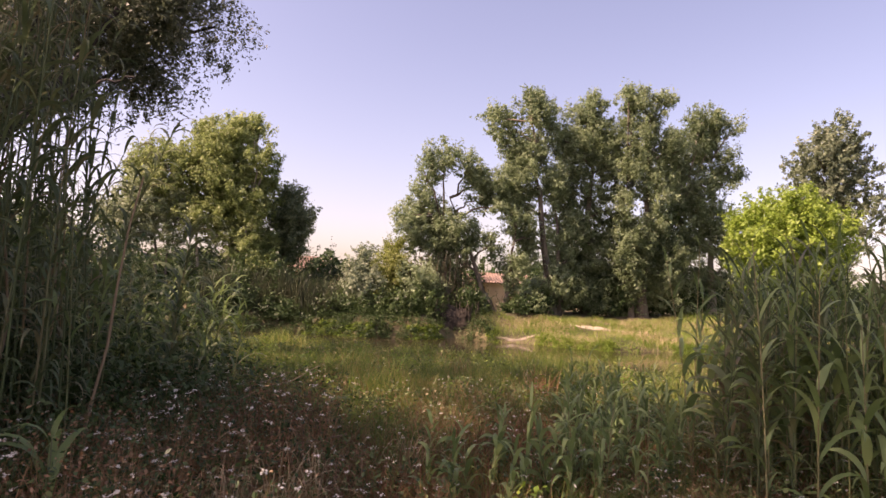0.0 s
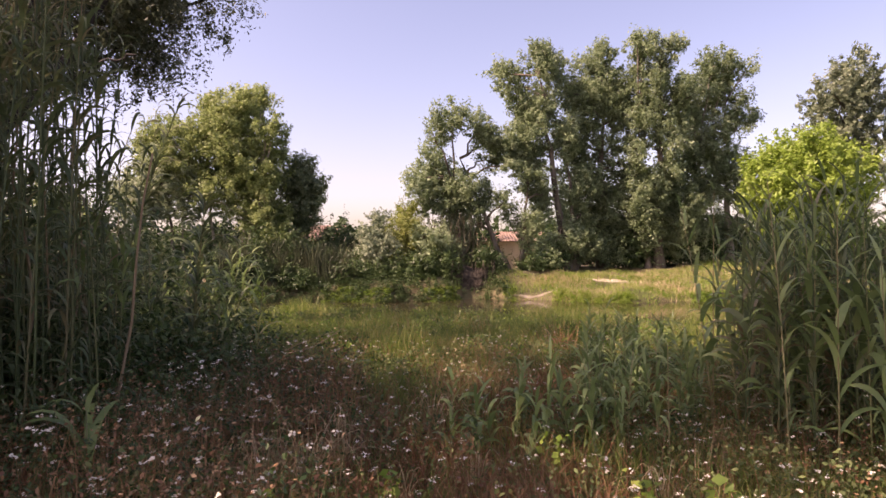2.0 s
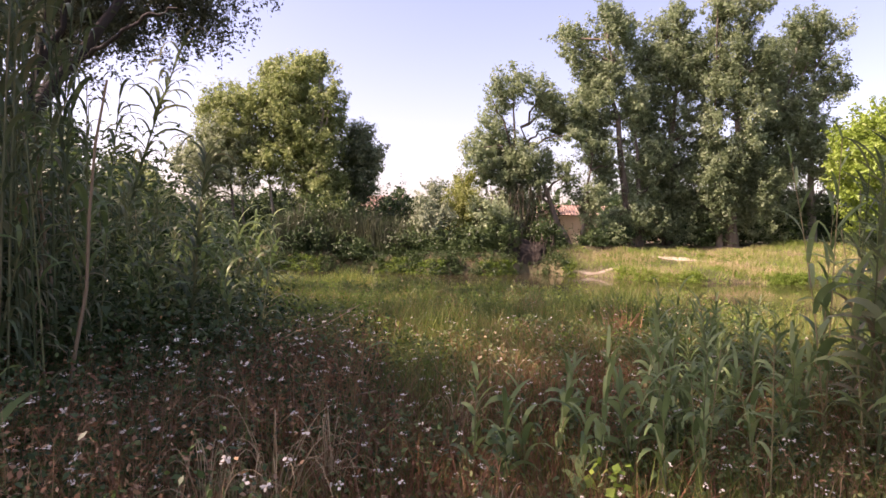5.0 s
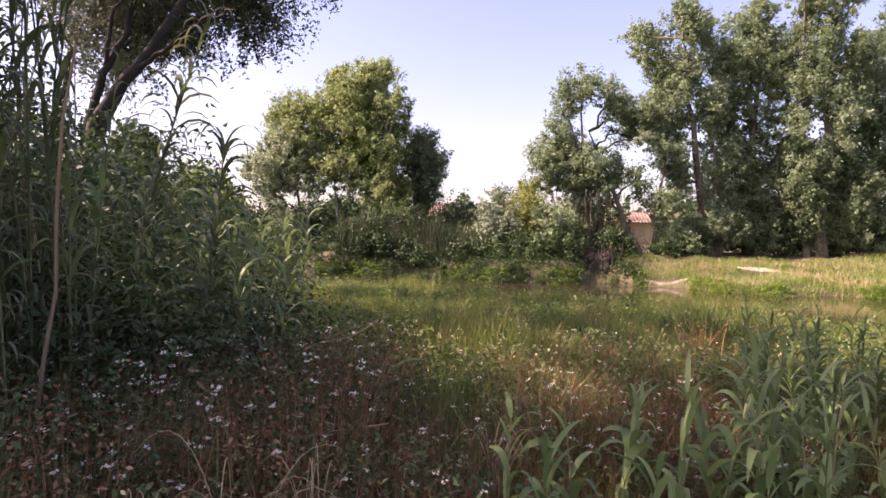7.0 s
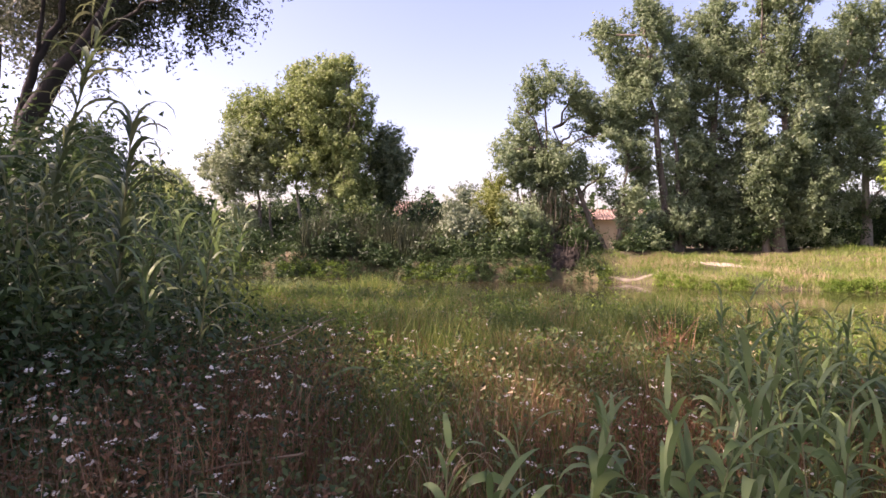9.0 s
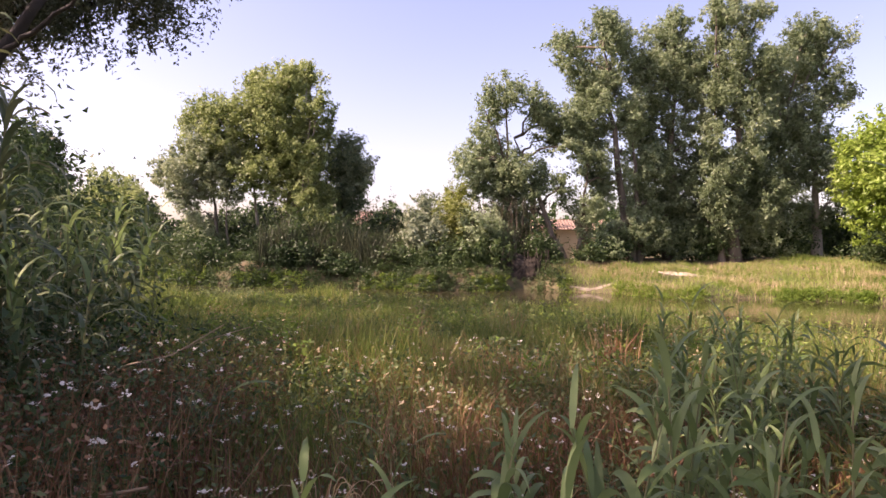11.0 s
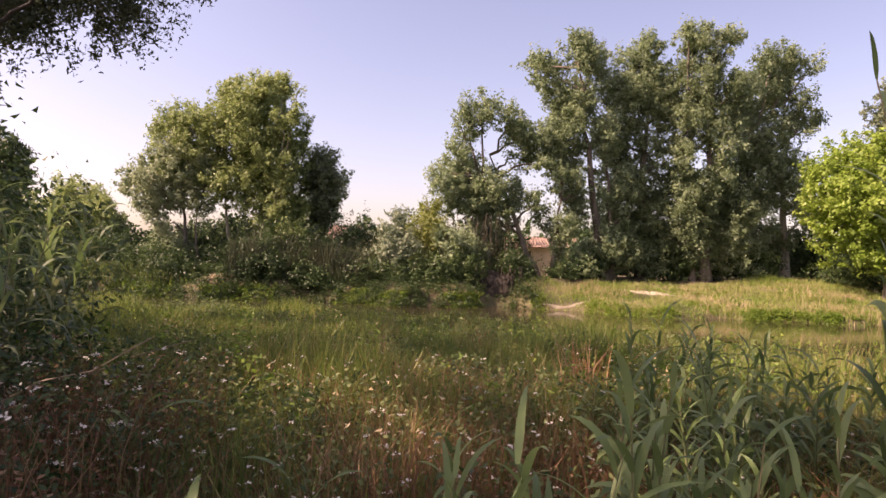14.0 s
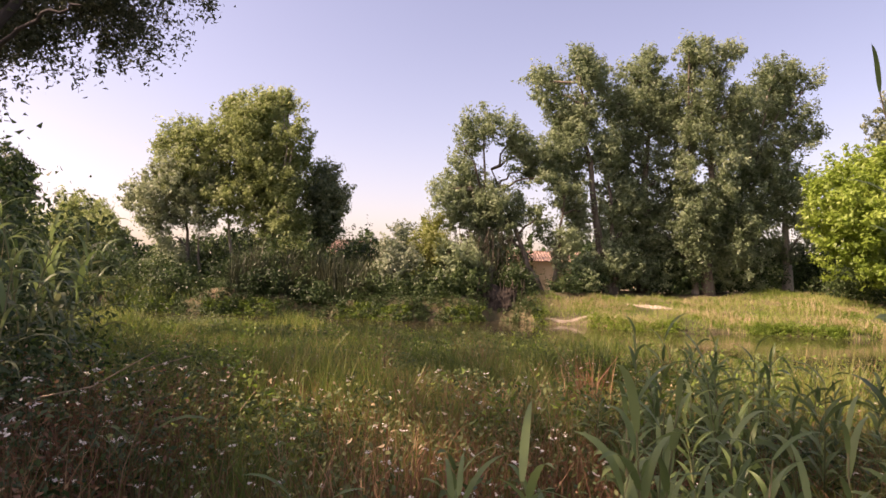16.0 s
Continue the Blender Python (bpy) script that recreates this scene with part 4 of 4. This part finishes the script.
stuff("russet_grass", v, q, L_DRY, "russet dry seed grass in the meadow", "grass")
p = scatter(rng, 50000, wedge(13, 26, 0.9, 0.75, 1))
v, q = blade_tris(rng, p, rng.uniform(0.3, 0.65, len(p)) * (1 + 0.42 * noise2(p, 0.8)), rng.uniform(0.018, 0.032, len(p)), 0.5)
stuff("far_meadow_grass", v, q, L_FIELD, "tall meadow grass along the near shore", "grass")

p = scatter(rng, 15000, wedge(12, 26, 0.9, 0.75, 1))
p = p[(near_shore(p[:, 0]) - p[:, 1] < 4.5) & (p[:, 0] < 1.0) & (noise2(p, 0.9, 3.0) > -0.5)]
v, q = blade_tris(rng, p, rng.uniform(0.3, 0.6, len(p)), rng.uniform(0.016, 0.03, len(p)), 0.6)
stuff("shore_grass", v, q, L_BANK, "sunlit yellow-green grass at the near shore", "grass")


def weeds(name, n, inside, size, tall, mat, label, seed, keep=None, per=26, whole=False):
    """Leafy weeds: upright clumps of small leaves."""
    rng = np.random.default_rng(seed)
    p = scatter(rng, n, inside)
    if keep is not None:
        p = p[keep(p, rng)]
    who = np.repeat(np.arange(len(p)), per)
    t = rng.uniform(0.1, 1, len(who))
    hh = rng.uniform(tall * 0.6, tall * 1.25, len(p))
    o = rng.normal(size=(len(who), 3)) * [[0.09, 0.09, 0.03]]
    c = p[who] + o + np.column_stack([0 * t, 0 * t, t * hh[who]])
    nrm = rng.normal(size=c.shape) * 0.6 + [0, 0, 0.8]
    v, q = (leaf_quads if whole else leaf_tris)(rng, c, nrm, size, 0.5)
    stuff(name, v, q, mat, label, "weeds")
    return p, hh


weeds("near_weeds", 1700, wedge(1.4, 7.0, 0.8, 0.75, 1.2), 0.018, 0.45, L_WEED, "small-leaved dark green weeds", 201, per=40, whole=True)
weeds("middle_weeds", 6400, wedge(6.5, 14, 0.8, 0.75, 1.0), 0.02, 0.5, L_WEED, "leafy green weeds among the grass", 202, lambda p, r: noise2(p, 0.8, 1) + r.normal(0, 0.3, len(p)) > 0, per=36)
weeds("far_weeds", 2600, wedge(13, 24, 0.9, 0.75, 1.0), 0.042, 0.55, L_WEED, "fresh green weeds near the shore", 203, lambda p, r: noise2(p, 0.6, 4) + r.normal(0, 0.3, len(p)) > 0.3, per=36)


def left_mass(rng, n):
    y = rng.uniform(2.2, 7.0, n)
    x = rng.uniform(-5.2, -0.5, n)
    ok = (x < -0.4 - 0.14 * (y - 2)) & (np.hypot(x + 0.95, y - 3.55) > 0.45)
    return x[ok], y[ok]


p = scatter(np.random.default_rng(210), 9000, left_mass)
v, q = blade_tris(np.random.default_rng(211), p, np.random.default_rng(212).uniform(0.4, 0.95, len(p)), 0.005, 0.4)
stuff("dry_stalks", v, q, L_DRY, "reddish-brown dry stalks in the tangle", "stalks")
bp, bh = weeds("bramble_mass", 1300, left_mass, 0.017, 0.72, L_DARK, "dark bramble and weed tangle beneath the reeds", 204, per=48, whole=True)

weeds("dry_weeds", 900, left_mass, 0.014, 0.7, L_DRY, "withered reddish-brown weeds in the tangle", 205, per=42, whole=True)
weeds("withered_weeds", 1200, wedge(1.6, 6.5, 0.8, 0.75, 1.0), 0.012, 0.42, L_DRY, "withered brown weeds in the meadow", 206, lambda p, r: noise2(p, 1.0, 2.4) + r.normal(0, 0.4, len(p)) > -0.2, per=50, whole=True)
weeds("tall_weeds", 620, wedge(6.5, 18, 0.85, 0.72, 1.0), 0.024, 0.75, L_BRIGHT, "tall fresh green weeds standing above the grass", 221, lambda p, r: noise2(p, 0.9, 7) + r.normal(0, 0.5, len(p)) > 0.1, per=80)
weeds("low_dark_weeds", 1300, wedge(3.8, 13, 0.85, 0.72, 1.0), 0.02, 0.5, L_DARK, "low dark green weed clumps in the meadow", 222, lambda p, r: noise2(p, 1.1, 8) + r.normal(0, 0.4, len(p)) > 0.3, per=60)
tuft_rng = np.random.default_rng(223)
p = scatter(tuft_rng, 12, wedge(5.5, 19, 0.85, 0.7, 1.0))
p = np.repeat(p, 70, axis=0) + np.column_stack([tuft_rng.normal(0, 0.12, 840), tuft_rng.normal(0, 0.12, 840), np.zeros(840)])
v, q = blade_tris(tuft_rng, p, tuft_rng.uniform(0.5, 0.95, len(p)), tuft_rng.uniform(0.007, 0.014, len(p)), 0.55)
stuff("straw_clumps", v, q, L_DRY, "dry brown clumps of taller grass", "grass")
weeds("seed_heads", 1500, wedge(6.0, 17, 0.8, 0.72, 1.0), 0.016, 0.62, L_STRAW, "pale seed heads above the meadow grass", 207, lambda p, r: noise2(p, 0.75, 6) + r.normal(0, 0.3, len(p)) > 0.2, per=14)

# White flower heads on thin stems.
def flowers(name, p, stem_h, seed, heads, size, label):
    rng = np.random.default_rng(seed)
    who = np.repeat(np.arange(len(p)), heads)
    c = p[who] + np.column_stack([rng.normal(0, 0.011, len(who)), rng.normal(0, 0.011, len(who)), stem_h[who] * rng.uniform(0.985, 1.01, len(who))])
    nrm = unit(rng.normal(size=c.shape) * 0.4 + [0, -0.25, 1])
    a = unit(np.cross(nrm, [0.3, 0.9, 0.1]))
    b = np.cross(nrm, a)
    k = 7
    ang = np.arange(k) * 2 * np.pi / k
    s = (size * rng.uniform(0.6, 1.3, len(c)))[:, None, None]
    wob = rng.uniform(0.6, 1.15, (len(c), k, 1))
    ring = c[:, None] + s * wob * (np.cos(ang)[None, :, None] * a[:, None] + np.sin(ang)[None, :, None] * b[:, None]) - nrm[:, None] * s * 0.25
    v = np.concatenate([c[:, None], ring], 1)
    i = np.arange(len(c))[:, None] * (k + 1)
    q = np.concatenate([i + [0, 1 + j, 1 + (j + 1) % k] for j in range(k)])
    stuff(name, v.reshape(-1, 3), q, L_PETAL, label, "flowers")
    base = p[who]
    d = c - base
    w = np.array([[0.0015, 0, 0]])
    sv = np.stack([base - w, base + w, base + d * 0.98 + w * 0.5], 1)
    stuff(name + "_stems", sv.reshape(-1, 3), np.arange(3 * len(c)).reshape(-1, 3), L_WEED, "thin green flower stems", "stems")


rng = np.random.default_rng(303)
p = scatter(rng, 620, left_mass)
flowers("white_flowers", p, rng.uniform(0.5, 0.85, len(p)), 1, 7, 0.0075, "small white flower heads in the bramble tangle")
p = scatter(rng, 1100, wedge(1.8, 6.5, 0.8, 0.75, 1.0))
flowers("meadow_flowers", p, rng.uniform(0.3, 0.55, len(p)), 2, 6, 0.0065, "small white meadow flowers")
p = scatter(rng, 800, wedge(5.5, 13, 0.9, 0.6, 1.0))
p = p[noise2(p, 0.8, 3) > 0.1]
flowers("far_flowers", p, rng.uniform(0.4, 0.6, len(p)), 3, 5, 0.007, "small white flowers in the middle of the meadow")

# Arched straw-coloured grass tufts.
for x, y, s in ((-0.9, 3.65, 1.25), (-1.1, 3.45, 1.05), (-0.75, 3.95, 1.0), (1.15, 3.4, 0.85), (0.1, 3.6, 0.8), (-0.3, 3.3, 0.8), (-0.2, 5.0, 0.9)):
    rng = np.random.default_rng(int(abs(x * 100 + y * 10)))
    tuft = thing("straw_tuft", (x, y, float(height(x, y)) - 0.02), "arched straw-coloured tuft of dry grass", "grass tuft", "dry grass tufts")
    for i in range(26):
        a = rng.uniform(0, 6.28)
        reach, up = rng.uniform(0.08, 0.42) * s, rng.uniform(0.3, 0.62) * s
        f = np.linspace(0, 1, 12)
        bow = 1.9 + 0.7 * rng.uniform()
        pts = np.stack([math.cos(a) * reach * f ** 1.4 + rng.normal() * 0.02, math.sin(a) * reach * f ** 1.4 + rng.normal() * 0.02, up * np.sin(f * bow)], 1)
        v, q = tube(pts, np.linspace(0.0032, 0.0012, 12), 4)
        child("stalk", mesh_from("stalk", v, q, L_STRAW, True), tuft)
# A heap of fallen canes and dry twigs beside the tangle.
rng = np.random.default_rng(61)
heap = thing("brush_heap", (-1.75, 4.75, float(height(-1.75, 4.75))), "heap of fallen dry canes and grey twigs", "brush heap")
for i in range(70):
    a, z = rng.uniform(0, 6.28), rng.uniform(0.02, 0.42)
    c = np.array([rng.normal() * 0.35, rng.normal() * 0.3, z])
    d = np.array([math.cos(a), math.sin(a) * 0.6, rng.normal() * 0.15]) * rng.uniform(0.25, 0.75)
    v, q = tube(bend(rng, c - d, c + d, 0.03, 6), np.linspace(0.006, 0.002, 6), 5)
    child("twig", mesh_from("twig", v, q, L_CANE, True), heap)
for x, y, rz, lean in ((-3.1, 5.6, 12, 66), (-3.4, 6.4, 16, 70)):
    cane = thing("fallen_cane", (x, y, float(height(x, y))), "long dry cane leaning out of the reeds", "cane", "leaning canes")
    e = (math.sin(radians(lean)) * 2.2 * math.cos(radians(rz)), math.sin(radians(lean)) * 2.2 * math.sin(radians(rz)), math.cos(radians(lean)) * 2.2)
    v, q = tube(bend(rng, (0, 0, 0), e, 0.03, 8), np.linspace(0.009, 0.003, 8), 6)
    child("stalk", mesh_from("stalk", v, q, L_CANE, True), cane)
# Fresh green weeds beside the path.
for x, y in ((0.62, 3.9), (0.95, 3.1), (1.3, 3.0), (-0.35, 3.1), (-0.9, 2.9), (1.15, 2.7)):
    rng = np.random.default_rng(int(x * 100 + y * 1000 + 500))
    w = thing("green_weed", (x, y, float(height(x, y)) - 0.02), "fresh yellow-green leafy weed", "weed", "fresh weeds by the path")
    v, q = tube(bend(rng, (0, 0, 0), (0.03, 0.02, 0.5), 0.01, 5), np.linspace(0.006, 0.003, 5), 5)
    child("stem", mesh_from("stem", v, q, L_BRIGHT, True), w)
    c = np.column_stack([rng.normal(0, 0.06, 45), rng.normal(0, 0.06, 45), rng.uniform(0.1, 0.55, 45)])
    v, q = leaf_quads(rng, c, rng.normal(size=c.shape) * 0.5 + [0, -0.2, 0.9], 0.032, 0.7)
    child("leaves", mesh_from("leaves", v, q, L_BRIGHT), w)

# ---- far bank growth ----
rng = np.random.default_rng(401)


def bank(rng, n):
    x, y = rng.uniform(2.5, 30, n), rng.uniform(33.3, 46, n)
    sand = ((x - 9.4) / 2.2) ** 2 + ((y - 38.3) / 1.3) ** 2
    strip = ((x - 4.8) / 1.8) ** 2 + ((y - 37.0) / 0.3) ** 2
    bare = np.minimum(sand, strip)
    ok = (y > far_shore(x) + 0.15) & (y < 39 + 0.28 * x) & (rng.uniform(size=n) < 0.12 + 0.9 * bare)
    return x[ok], y[ok]


p = scatter(rng, 50000, bank)
v, q = blade_tris(rng, p, rng.uniform(0.1, 0.36, len(p)) * (1 + 0.3 * noise2(p, 1.0)), rng.uniform(0.012, 0.026, len(p)), 0.8)
stuff("bank_grass", v, q, L_BANK, "sunlit yellow-green grass on the far bank", "grass")


def shore_strip(rng, n):
    x = rng.uniform(-24, 26, n)
    y = far_shore(x) + rng.uniform(0.0, 1.0, n)
    ok = (np.sin(x * 0.9 + 1) + 0.5 * np.sin(x * 2.3) > -0.3) & (np.abs(x - 1.2) > 1.2)
    return x[ok], y[ok]


weeds("shore_weeds", 1100, shore_strip, 0.045, 0.3, L_BRIGHT, "bright green water weeds along the far shore", 402, per=45)


def open_bank(rng, n):
    x, y = bank(rng, n)
    ok = (np.sin(x * 1.1 + 0.5) + 0.7 * np.sin(y * 1.9 + x * 0.6) + rng.normal(0, 0.4, len(x)) > 0.45) & (y < 40.5)
    return x[ok], y[ok]


weeds("bank_weeds", 900, open_bank, 0.04, 0.22, L_BRIGHT, "low fresh green weeds on the open far bank", 403, per=34)
tall_rng = np.random.default_rng(404)
p = scatter(tall_rng, 5000, open_bank)
v, q = blade_tris(tall_rng, p, tall_rng.uniform(0.25, 0.6, len(p)), tall_rng.uniform(0.012, 0.022, len(p)), 0.5)
stuff("bank_straw", v, q, L_STRAW, "pale dry stalks standing on the far bank", "grass")


def steep_bank(rng, n):
    x = rng.uniform(-30, 3.0, n)
    y = far_shore(x) + 0.1 + 4.5 * rng.uniform(0, 1, n) ** 1.3
    ok = np.abs(x - 0.6) > 1.3 * rng.uniform(size=n)
    return x[ok], y[ok]


weeds("bank_ivy", 2600, steep_bank, 0.05, 0.55, L_DARK, "dark ivy and nettles covering the steep bank", 410, per=45)


def reed_bed(rng, n):
    x = rng.uniform(-15, -6.5, n)
    return x, far_shore(x) + rng.uniform(1.5, 4.5, n)


# Reed bed whose dark colour stands in for the shade under the elm.
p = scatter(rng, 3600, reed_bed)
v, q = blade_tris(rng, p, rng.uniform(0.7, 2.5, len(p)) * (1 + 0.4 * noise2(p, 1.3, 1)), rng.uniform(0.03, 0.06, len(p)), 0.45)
stuff("reed_bed", v, q, L_REEDBED, "dense reeds under the far-bank trees, tree shade in their colour", "reeds")


def far_left(rng, n):
    x, y = rng.uniform(-45, -17, n), rng.uniform(37, 50, n)
    return x, y


p = scatter(rng, 16000, far_left)
v, q = blade_tris(rng, p, rng.uniform(0.3, 0.8, len(p)), rng.uniform(0.03, 0.06, len(p)), 0.5)
stuff("far_field_grass", v, q, L_BANK, "sunlit rough grass behind the river", "grass")
